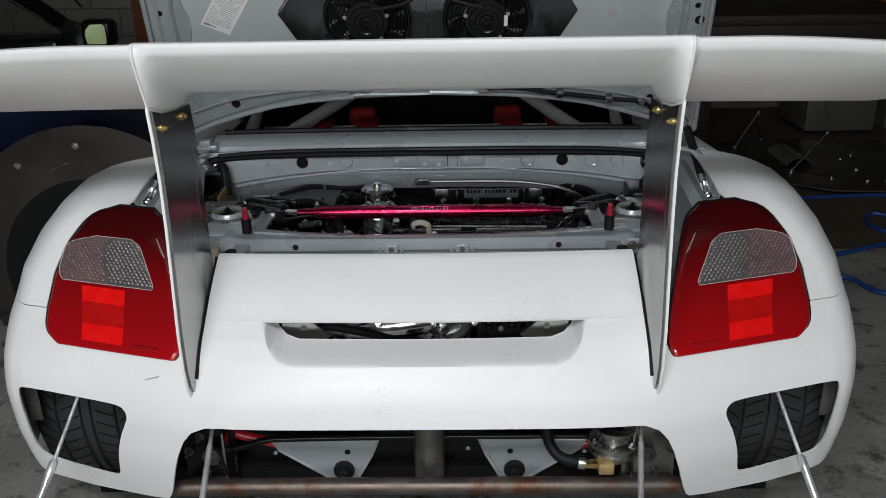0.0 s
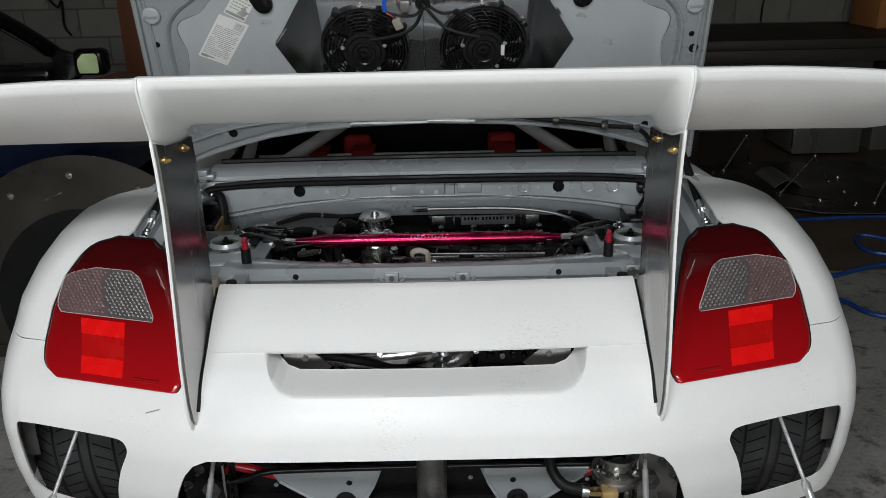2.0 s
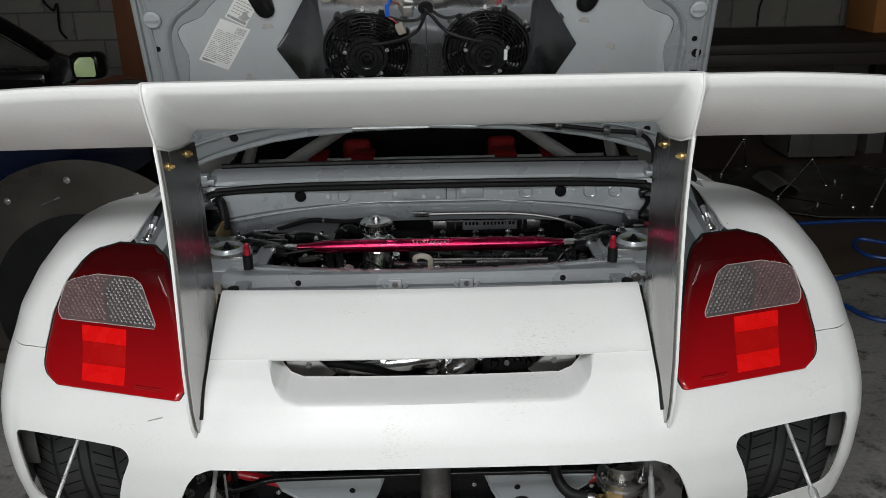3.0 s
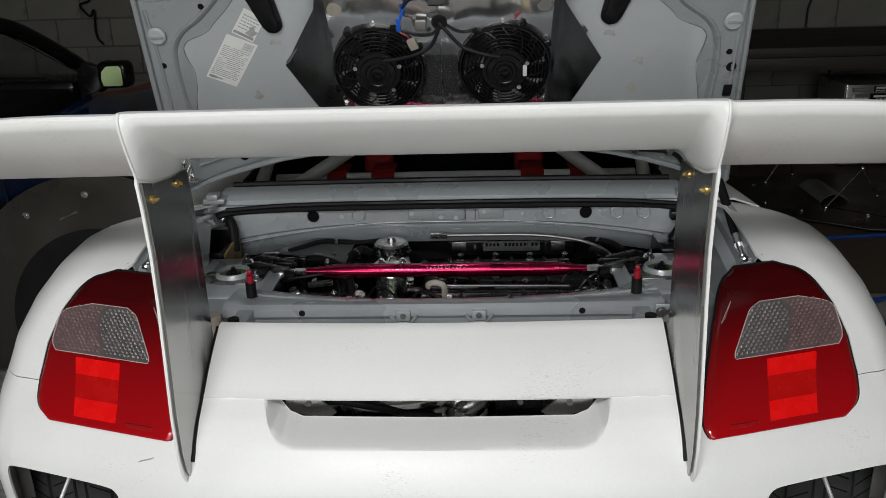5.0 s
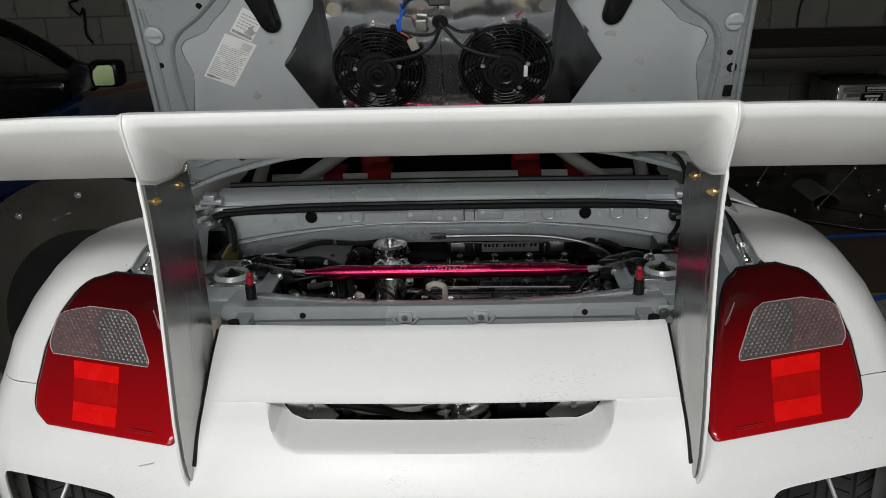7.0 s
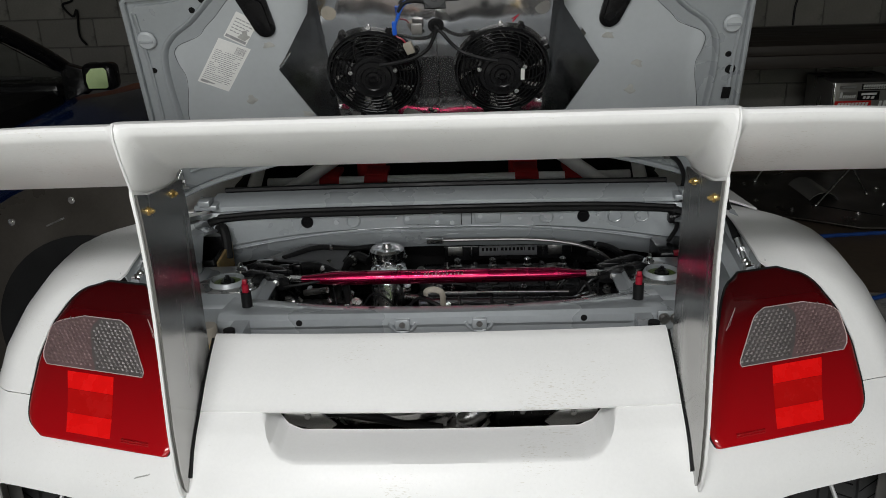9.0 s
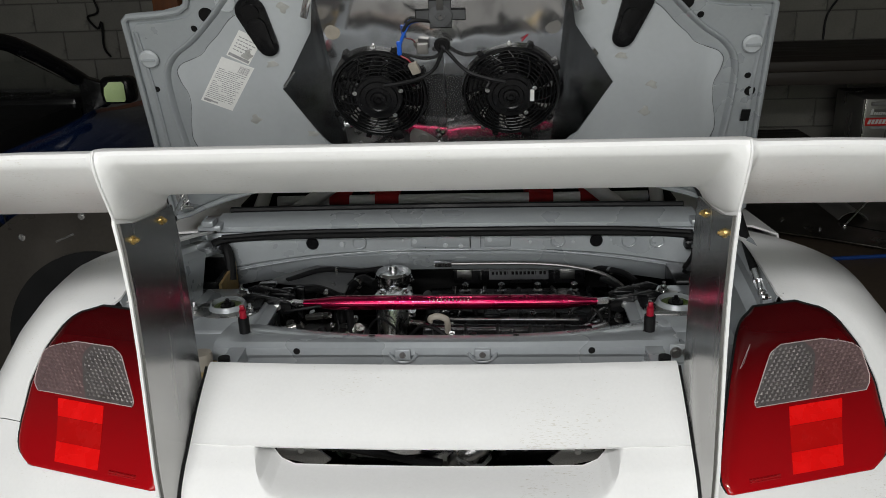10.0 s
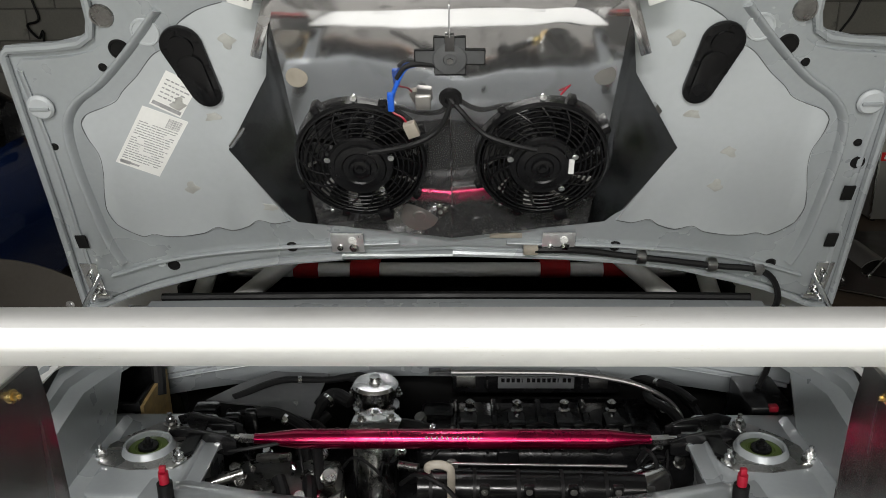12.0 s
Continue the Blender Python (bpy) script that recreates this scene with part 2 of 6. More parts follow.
def part(name, bm, material, parent=None, label="", category="", angle=34, base=None):
    """Links bm, in world metres, as one mesh object under parent (or at top level, with its origin at base)."""
    finish(bm, angle)
    at = origin(parent) if parent else Vector(base or (0, 0, 0))
    bm.transform(Matrix.Translation(-at))
    me = bpy.data.meshes.new(name)
    bm.to_mesh(me)
    bm.free()
    for m in material if isinstance(material, (list, tuple)) else [material]:
        me.materials.append(m)
    ob = new(name, me)
    if parent:
        ob.parent = parent
    else:
        ob.location = at
    return tagged(ob, label, category)


def thing(name, base, label, category, group="", kind=""):
    ob = new(name)
    ob.location = base
    ob.empty_display_size = 0.1
    return tagged(ob, label, category, group, kind)


def B():
    return bmesh.new()


def box(bm, lo, hi, bevel=0.0, m=None, seg=2):
    c = [(a + b) / 2 for a, b in zip(lo, hi)]
    s = [abs(b - a) for a, b in zip(lo, hi)]
    mx = Matrix.Translation(c) @ Matrix.Diagonal((*s, 1))
    r = bmesh.ops.create_cube(bm, size=1, matrix=(m @ mx) if m else mx)
    if bevel:
        es = {e for v in r["verts"] for e in v.link_edges}
        bmesh.ops.bevel(bm, geom=list(es), offset=bevel, segments=seg, affect="EDGES", profile=0.5)
    return bm


def cyl(bm, p0, p1, r0, r1=None, seg=20):
    p0, p1 = Vector(p0), Vector(p1)
    d = p1 - p0
    m = Matrix.Translation((p0 + p1) / 2) @ d.to_track_quat("Z", "Y").to_matrix().to_4x4()
    bmesh.ops.create_cone(bm, cap_ends=True, segments=seg, radius1=r0, radius2=r0 if r1 is None else r1, depth=d.length, matrix=m)
    return bm


def smooth_path(pts, n=6):
    pts = [Vector(p) for p in pts]
    if len(pts) < 3:
        return pts
    ext = [2 * pts[0] - pts[1], *pts, 2 * pts[-1] - pts[-2]]
    out = []
    for i in range(1, len(ext) - 2):
        a, b, c, d = ext[i - 1:i + 3]
        for k in range(n):
            t = k / n
            out.append(0.5 * (2 * b + (c - a) * t + (2 * a - 5 * b + 4 * c - d) * t * t + (3 * b - a - 3 * c + d) * t ** 3))
    return out + [pts[-1]]


def tube(bm, pts, r, seg=10, n=6, closed=False, flat=1.0):
    pts = smooth_path(pts, n) if n > 1 else [Vector(p) for p in pts]
    up, rings = None, []
    for i, p in enumerate(pts):
        a = pts[i - 1] if (i or closed) else pts[0]
        b = pts[(i + 1) % len(pts)] if (closed or i + 1 < len(pts)) else pts[-1]
        d = (b - a).normalized()
        if up is None:
            up = d.orthogonal().normalized() if abs(d.z) > 0.9 else V(0, 0, 1)
        side = d.cross(up).normalized()
        up = side.cross(d).normalized()
        rings.append([bm.verts.new(p + r * (math.cos(k * math.tau / seg) * side + flat * math.sin(k * math.tau / seg) * up)) for k in range(seg)])
    for i in range(len(rings) - (0 if closed else 1)):
        a, b = rings[i], rings[(i + 1) % len(rings)]
        for k in range(seg):
            bm.faces.new((a[k], a[(k + 1) % seg], b[(k + 1) % seg], b[k]))
    if not closed:
        bm.faces.new(rings[0][::-1])
        bm.faces.new(rings[-1])
    return bm


def prism(bm, poly, place, w0, w1, bevel=0.0):
    """poly: (u, v) corners; place(u, v, w) gives the world point."""
    a = [bm.verts.new(place(u, v, w0)) for u, v in poly]
    b = [bm.verts.new(place(u, v, w1)) for u, v in poly]
    fs = [bm.faces.new(a[::-1]), bm.faces.new(b)]
    for i in range(len(poly)):
        j = (i + 1) % len(poly)
        fs.append(bm.faces.new((a[i], a[j], b[j], b[i])))
    if bevel:
        es = {e for e in fs[1].edges} | {e for e in fs[0].edges}
        bmesh.ops.bevel(bm, geom=list(es), offset=bevel, segments=2, affect="EDGES", profile=0.5)
    return bm


def sheet(bm, rows, thick=0.004, toward=None):
    """A closed shell over a grid of points; the second skin lies thick away, on the side of toward."""
    ny, nx = len(rows), len(rows[0])
    P = np.array([[tuple(p) for p in r] for r in rows], dtype=float)
    du, dv = np.gradient(P, axis=1), np.gradient(P, axis=0)
    nn = np.cross(du, dv)
    nn /= np.maximum(np.linalg.norm(nn, axis=2, keepdims=True), 1e-9)
    if toward is not None:
        s = np.sign(((np.array(toward) - P) * nn).sum(2).mean()) or 1
        nn = nn * s
    Q = P + nn * thick
    a = [[bm.verts.new(p) for p in r] for r in P]
    b = [[bm.verts.new(p) for p in r] for r in Q]
    for i in range(ny - 1):
        for j in range(nx - 1):
            bm.faces.new((a[i][j], a[i][j + 1], a[i + 1][j + 1], a[i + 1][j]))
            bm.faces.new((b[i][j], b[i + 1][j], b[i + 1][j + 1], b[i][j + 1]))
    for i in range(ny - 1):
        bm.faces.new((a[i][0], a[i + 1][0], b[i + 1][0], b[i][0]))
        bm.faces.new((a[i][-1], b[i][-1], b[i + 1][-1], a[i + 1][-1]))
    for j in range(nx - 1):
        bm.faces.new((a[0][j], b[0][j], b[0][j + 1], a[0][j + 1]))
        bm.faces.new((a[-1][j], a[-1][j + 1], b[-1][j + 1], b[-1][j]))
    return bm


def lathe(bm, prof, m, seg=32):
    """prof: (radius, height) from bottom to top round the z axis of m."""
    rings = []
    for r, h in prof:
        if r < 1e-6:
            rings.append([bm.verts.new(m @ V(0, 0, h))])
        else:
            rings.append([bm.verts.new(m @ V(r * math.cos(k * math.tau / seg), r * math.sin(k * math.tau / seg), h)) for k in range(seg)])
    for a, b in zip(rings, rings[1:]):
        for k in range(seg):
            q = [a[k % len(a)], a[(k + 1) % len(a)], b[(k + 1) % len(b)], b[k % len(b)]]
            q = list(dict.fromkeys(q))
            if len(q) > 2:
                bm.faces.new(q)
    return bm


def axis(p, d):
    return Matrix.Translation(p) @ Vector(d).to_track_quat("Z", "Y").to_matrix().to_4x4()


def bolt(bm, p, d, r=0.006, h=0.006, shank=0.0):
    d = Vector(d).normalized()
    p = Vector(p)
    cyl(bm, p - d * 0.002, p + d * 0.002, r * 1.5, seg=14)
    cyl(bm, p + d * 0.002, p + d * h, r, seg=6)
    if shank:
        cyl(bm, p + d * h, p + d * (h + shank), r * 0.5, seg=10)
    return bm


def difference(ob, cutters):
    """Cuts the closed bmeshes out of ob."""
    temps = []
    for bm in cutters:
        bmesh.ops.recalc_face_normals(bm, faces=bm.faces)
        bm.transform(Matrix.Translation(-origin(ob)))
        me = bpy.data.meshes.new("cutter")
        bm.to_mesh(me)
        bm.free()
        c = new("cutter", me)
        c.location = origin(ob)
        temps.append(c)
        md = ob.modifiers.new("cut", "BOOLEAN")
        md.operation, md.object, md.solver, md.use_self = "DIFFERENCE", c, "EXACT", True
    bpy.context.view_layer.update()
    me = bpy.data.meshes.new_from_object(ob.evaluated_get(bpy.context.evaluated_depsgraph_get()))
    ob.modifiers.clear()
    ob.data = me
    for c in temps:
        bpy.data.objects.remove(c)


def lerp(x, xs, ys):
    return float(np.interp(x, xs, ys))


def ease(t):
    t = min(max(t, 0.0), 1.0)
    return t * t * (3 - 2 * t)


# ---- the garage ----
X0, X1, Y0, Y1, TOP = -4.2, 4.8, -2.4, 6.3, 2.9
bm = B()
box(bm, (X0 - .3, Y0 - .6, -0.25), (X1 + .3, Y1 + .3, 0.0))
floor = part("floor", bm, M_CONCRETE, label="stained grey concrete garage floor", category="floor")
tagged(floor, kind="structure")
bm = B()
for lo, hi in (((-80, -80, -.25), (80, Y0 - .6, -.01)), ((-80, Y0 - .6, -.25), (X0 - .3, 80, -.01)), ((X1 + .3, Y0 - .6, -.25), (80, 80, -.01)), ((X0 - .3, Y1 + .3, -.25), (X1 + .3, 80, -.01))):
    box(bm, lo, hi)
tagged(part("ground", bm, M_LEAF, label="green lawn outside the garage", category="ground"), kind="structure")
for nm, lo, hi, mt in (
    ("wall_back", (X0 - 0.2, Y1, 0.0), (X1 + 0.2, Y1 + 0.2, TOP), M_MORTAR),
    ("wall_left", (X0 - 0.2, Y0, 0.0), (X0, Y1, TOP), M_PLASTER),
    ("wall_right", (X1, Y0, 0.0), (X1 + 0.2, Y1, TOP), M_PLASTER),
    ("ceiling", (X0 - 0.2, Y0 - 0.2, TOP), (X1 + 0.2, Y1 + 0.2, TOP + 0.15), M_PLASTER),
):
    tagged(part(nm, box(B(), lo, hi), mt, label="plain dim garage " + nm.split("_")[0], category=nm.split("_")[0]), kind="structure")
bm = B()
box(bm, (X0 - 0.2, Y0 - 0.2, 0), (-2.5, Y0, TOP))
box(bm, (2.6, Y0 - 0.2, 0), (X1 + 0.2, Y0, TOP))
box(bm, (-2.5, Y0 - 0.2, 2.45), (2.6, Y0, TOP))
tagged(part("wall_front", bm, M_PLASTER, label="garage front wall with a wide open doorway", category="wall"), kind="structure")
bm = B()
for k in range(26):
    a, z = -9 + k * 0.75, 2.2 + 0.8 * noise.noise((k * 0.7, 1, 2))
    bmesh.ops.create_icosphere(bm, subdivisions=3, radius=0.9, matrix=Matrix.Translation((a, -12 + 0.6 * noise.noise((k, 0, 0)), z)) @ Matrix.Diagonal((1, 0.8, z, 1)))
for v in bm.verts:
    v.co += 0.22 * Vector(noise.noise_vector(v.co * 3.1))
tagged(part("backdrop", bm, M_LEAF, label="green hedge outside the open doorway", category="hedge"), kind="structure")
bm = B()
box(bm, (-1.02, -1.25, 2.83), (0.42, -0.65, 2.9), 0.01)
tagged(part("ceiling_light", bm, M_CAGE, label="white strip light housing on the ceiling", category="light"), kind="structure")


# thin sheet that makes the far right floor darker and browner
bm = B()
box(bm, (1.12, 3.42, 0.0), (X1 - .02, Y1 - .02, 0.004))
tagged(part("floor_stain", bm, M_BROWN_FLOOR, label="dark brown floor area by the workbench", category="floor"), kind="structure")


# ---- the race car's shape ----
CAR = (0.0, 3.3, 0.0)
car = thing("race_car", CAR, "white and silver mid-engined race car with its engine lid open", "car")
BZ = [.15, .22, .28, .35, .45, .512, .56, .62, .68, .75, .79, .81, .83, .85, .864, .874]
BY = [1.475, 1.45, 1.432, 1.415, 1.408, 1.424, 1.462, 1.525, 1.572, 1.63, 1.67, 1.71, 1.79, 1.93, 2.08, 2.25]
CZ = [.40, .45, .512, .56, .60, .622, .66, .69, .711]
CY = [1.403, 1.403, 1.42, 1.455, 1.498, 1.53, 1.586, 1.634, 1.672]
WZ = [.15, .25, .35, .45, .58, .66, .72, .77, .80, .83, .85, .865, .876]
WX = [.92, .946, .953, .955, .955, .944, .915, .876, .840, .788, .740, .692, .645]
HALF_DECK = 0.4452


def soft_lerp(z, xs, ys):
    return sum(lerp(z + d, xs, ys) for d in (-.018, -.009, 0, .009, .018)) / 5


SLOT_X = [0, .262, .289, .306, .316, .322]
SLOT_Z = [.5715, .5725, .580, .593, .609, .6245]


def scoop(x, z):
    """How far the shelf below the slot runs in behind the skin."""
    low = lerp(abs(x), SLOT_X, SLOT_Z) - .0090
    return 0.092 * ease((z - low) / 0.0088) * ease((0.326 - abs(x)) / 0.010)


def plan(q, z):
    """A point of the outer skin at height z: q 0..1 across the tail, 1..2 round the corner, 2..3 along the flank."""
    W = lerp(z, WZ, WX)
    xc = W - 0.10
    cd = 0.24
    b = soft_lerp(z, BZ, BY)
    if q <= 1:
        x = q * xc
        low = b - .018 + .3 * .5 * ((x - .42) + math.sqrt((x - .42) ** 2 + .0081))
        k = ease((z - .545) / .04)
        if x < 0.46:
            y = lerp(z, CZ, CY) - 0.015 * (1 - (x / 0.46) ** 2)
            y = (1 - k) * low + k * y
            y += scoop(x, z)
        else:
            y = (1 - k) * low + k * (b + 0.3 * (x - 0.46))
        return x, y
    yc = b + 0.3 * (xc - 0.46)
    if q <= 2:
        a = (q - 1) * math.pi / 2
        n = 2 / 2.3
        return xc + (W - xc) * math.sin(a) ** n, yc + cd * (1 - math.cos(a) ** n) + 0.03 * (q - 1)
    y1 = yc + cd + 0.03
    y = y1 + (2.72 - y1) * (q - 2)
    return W + 0.012 * math.sin(min(1, (y - y1) / 0.5) * math.pi) - 0.03 * max(0, (y - 2.3)) , y


def tail(x, z):
    """The skin's y at |x| up to its corner."""
    x = abs(x)
    W = lerp(z, WZ, WX)
    xc = W - 0.10
    if x <= xc:
        return plan(x / xc, z)[1]
    u = min((x - xc) / (W - xc), 0.995)
    a = math.asin(u ** (2.3 / 2))
    return plan(1 + a / (math.pi / 2), z)[1]


# ---- bumper ----
def bumper_low(x):
    return lerp(x, [0, .40, .435, .465, .488, .506, .522, .535, .546, .557, .60, .75, .86, .93, 1.0],
                [.453, .452, .450, .435, .406, .366, .318, .275, .243, .228, .223, .222, .234, .258, .288])


def bumper_high(x):
    return lerp(x, [0, .262, .289, .306, .316, .322, .448, .452, .466, .47, .49, .512, .75, .785, .80, .812, .818, 1.0],
                [.5715, .5725, .580, .593, .609, .6245, .6245, .6245, .588, .586, .581, .571, .568, .572, .586, .606, .6135, .6135])


qs = sorted(set(list(np.linspace(0, 1, 96)) + list(np.linspace(1, 2, 22)) + list(np.linspace(2, 2.16, 5)) + [(x + d) / .855 for x in (.268, .28, .29, .30, .308, .317, .324, .45, .468) for d in (-.003, .003)]))
rows = []
for k in range(37):
    v = 1 - (1 - k / 36) ** 1.7
    row = []
    for q in [-a for a in qs[:0:-1]] + qs:
        xr = abs(q) * 0.855 if abs(q) < 1 else 0.855 + 0.1 * (abs(q) - 1)
        z = bumper_low(xr) + (bumper_high(xr) - bumper_low(xr)) * v
        W = lerp(z, WZ, WX)
        if abs(q) <= 1:
            x = xr + (W - .10 - .855) * ease((abs(q) - .75) / .25)
            y = tail(x, z)
        else:
            x, y = plan(abs(q), z)
        row.append((math.copysign(x, q) if q else 0.0, y, z))
    rows.append(row)
bumper = part("rear_bumper", sheet(B(), rows, 0.005, (0, 3, 0.4)), M_WHITE, car, "white gelcoat bumper with faint sanding scratches", angle=42)
VENT = [(.835, .477), (.74, .476), (.640, .474), (.613, .470), (.603, .452), (.612, .430), (.628, .400), (.646, .345), (.654, .300), (.660, .279), (.684, .276), (.74, .282), (.80, .289), (.834, .296), (.850, .318), (.857, .36), (.862, .43), (.864, .475)]


def rounded(pts, steps=2):
    """Cuts the corners of a closed outline."""
    for _ in range(steps):
        pts = [((1 - k) * a[0] + k * b[0], (1 - k) * a[1] + k * b[1]) for a, b in zip(pts, pts[1:] + pts[:1]) for k in (.25, .75)]
    return pts


cuts = []
for s in (-1, 1):
    cuts.append(prism(B(), [(s * u, v) for u, v in rounded(VENT)], lambda u, v, w: V(u, w, v), 1.2, 1.61))
difference(bumper, cuts)

# ---- deck panel between the wing uprights ----
rows = []
for k in range(19):
    v = k / 18
    z = .6265 + (.711 - .6265) * v
    rows.append([(x, tail(x, z) - (0.004 if v < 0.04 else 0.002) - scoop(x, z) - 0.004 * math.sin(math.pi * v), z)
                 for x in np.linspace(-HALF_DECK, HALF_DECK, 41)])
rows.append([(x, tail(x, .711) + 0.012 - scoop(x, .711), .7125) for x in np.linspace(-HALF_DECK, HALF_DECK, 41)])
part("deck_panel", sheet(B(), rows, 0.005, (0, 1.9, 0.0)), M_WHITE, car, "sloping white fibreglass deck panel", angle=50)

# ---- fenders ----
LAMP_OUT = ([.565, .578, .615, .674, .729, .774, .790, .800], [.800, .808, .818, .812, .791, .757, .722, .66])


def fender_start(z):
    return lerp(z, [.606, .615, .674, .729, .774, .790, .800, .806, .85, .874], [.817, .818, .812, .791, .756, .722, .668, .650, .640, .62])


for s in (-1, 1):
    rows = []
    zs = list(np.linspace(.6145, .79, 16)) + [.797, .803, .81, .818, .826, .834, .842, .85, .857, .863, .868, .872, .875]
    for z in zs:
        W = lerp(z, WZ, WX)
        xc = W - .10
        x0 = fender_start(z)
        row = []
        for u in np.linspace(0, 1, 12):
            if x0 < xc:
                x = x0 + (xc - x0) * u
                row.append((s * x, tail(x, z), z))
            else:
                a0 = math.asin(min(.99, (x0 - xc) / (W - xc)) ** 1.15) / (math.pi / 2)
                x, y = plan(1 + a0 * (0.94 + 0.06 * u), z)
                row.append((s * x, y, z))
        lastq = 1.0 if x0 < xc else 1 + a0
        for q in np.linspace(lastq, 3, 34)[1:]:
            x, y = plan(q, z)
            row.append((s * x, y, z))
        rows.append([(x, y, z2 - 0.30 * max(0, y - 1.98) * max(0, (z2 - .60) / .27)) for x, y, z2 in row])
    part("fender", sheet(B(), rows, 0.005, (0, 2.3, 0.3)), M_WHITE, car, "wide white fibreglass fender", angle=45)
    # inner flange of the fender beside the engine bay
    rows = []
    for k in range(14):
        y = 1.775 + k * 0.072
        z = lerp(y, [1.745, 1.80, 1.9, 2.0, 2.2, 2.7], [.800, .812, .832, .846, .800, .66])
        rows.append([(s * 0.662, y, z + .002), (s * 0.650, y, z - .003), (s * 0.644, y, z - .018), (s * 0.628, y, z - .022), (s * 0.622, y, z - .035), (s * 0.600, y, z - .045), (s * 0.592, y, min(.69, z - .05)) if y < 2.09 else (s * 0.599, y, z - .052)])
    part("fender_flange", sheet(B(), rows, 0.004, (s * 2, 2.3, 0.3)), M_SILVER, car, "grey primed inner fender rail", angle=25)

# ---- the car ahead of the engine bay ----
for s in (-1, 1):
    rows = []
    for y in np.linspace(2.42, 4.25, 14):
        w = lerp(y, [2.4, 2.8, 4.25], [.90, .86, .84])
        rows.append([(s * (w - .24), y, .74), (s * (w - .1), y, .735), (s * (w - .03), y, .71), (s * w, y, .60), (s * w, y, .4), (s * (w - .03), y, .2), (s * (w - .15), y, .15)])
    part("side_panel", sheet(B(), rows, 0.006, (0, 3.3, .4)), M_WHITE, car, "white body side")
rows = []
for y in np.linspace(4.25, 5.62, 16):
    w = lerp(y, [4.25, 5.0, 5.45, 5.62], [.84, .83, .74, .60])
    h = lerp(y, [4.25, 5.0, 5.45, 5.62], [.80, .68, .55, .42])
    rows.append([(w * math.cos(a) * (abs(math.cos(a)) ** -.5 if abs(math.cos(a)) > .02 else 1), y, .16 + (h - .16) * math.sin(a) ** .6) for a in np.linspace(0.001, math.pi - .001, 25)])
part("front_body", sheet(B(), rows, 0.006, (0, 4.6, .2)), M_WHITE, car, "white front body")
rows = []
for y in np.linspace(2.78, 4.25, 14):
    h = lerp(y, [2.78, 3.1, 3.5, 3.75, 4.25], [1.10, 1.19, 1.20, 1.15, .84])
    w = .60
    rows.append([(w * t, y, h - .06 * t * t) for t in np.linspace(-1, 1, 13)])
part("roof", sheet(B(), rows, 0.01, (0, 3.3, .2)), M_WHITE, car, "white roof panel")
for s in (-1, 1):
    bm = B()
    prism(bm, [(2.74, .72), (4.22, .72), (3.75, 1.07), (3.1, 1.13), (2.80, 1.05)], lambda u, v, w: V(w, u, v), s * .655, s * .615)
    part("side_glass", bm, M_BLACK, car, "dark side window")
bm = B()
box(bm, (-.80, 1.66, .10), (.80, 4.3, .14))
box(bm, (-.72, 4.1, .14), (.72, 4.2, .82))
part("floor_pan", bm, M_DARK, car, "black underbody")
# added sheets that close the cabin off and paint its darkness
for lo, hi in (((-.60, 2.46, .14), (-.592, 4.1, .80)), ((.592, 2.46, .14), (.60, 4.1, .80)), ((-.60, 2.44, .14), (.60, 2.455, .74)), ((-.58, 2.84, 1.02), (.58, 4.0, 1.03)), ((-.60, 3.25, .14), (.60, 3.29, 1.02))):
    part("cabin_blackout", box(B(), lo, hi), M_DARK, car, "black sheet in place of the unlit cabin")


# ---- tail lamps ----
def lamp_skin(x, z):
    return tail(x, z) - 0.010


def patch(bm, zs, left, right, skin, s, nu=16, thick=0.006, into=0.02):
    rows = []
    for z in zs:
        a, b = left(z), right(z)
        rows.append([(s * (a + (b - a) * u), skin(a + (b - a) * u, z), z) for u in np.linspace(0, 1, nu)])
    return sheet(bm, rows, thick, (0, 3, z))


def mellow(z, xs, ys, w=.007):
    return sum(lerp(min(max(z + d * w, xs[0]), xs[-1]), xs, ys) for d in (-1, -.5, 0, .5, 1)) / 5


def lamp_in(z):
    return mellow(z, [.564, .566, .570, .578, .59, .60, .708, .765, .780, .790, .796, .799], [.502, .4955, .4915, .489, .489, .492, .526, .547, .556, .568, .582, .604])


def lamp_out(z):
    return mellow(z, [.564, .567, .572, .58, .592, .615, .674, .729, .774, .788, .796, .799], [.764, .783, .796, .806, .812, .8145, .807, .786, .750, .728, .700, .66])


def lens_in(z):
    return mellow(z, [.671, .675, .74, .748, .752], [.569, .562, .604, .613, .636], .005)


def lens_out(z):
    return mellow(z, [.671, .674, .69, .731, .744, .752], [.778, .789, .794, .785, .760, .70], .005)


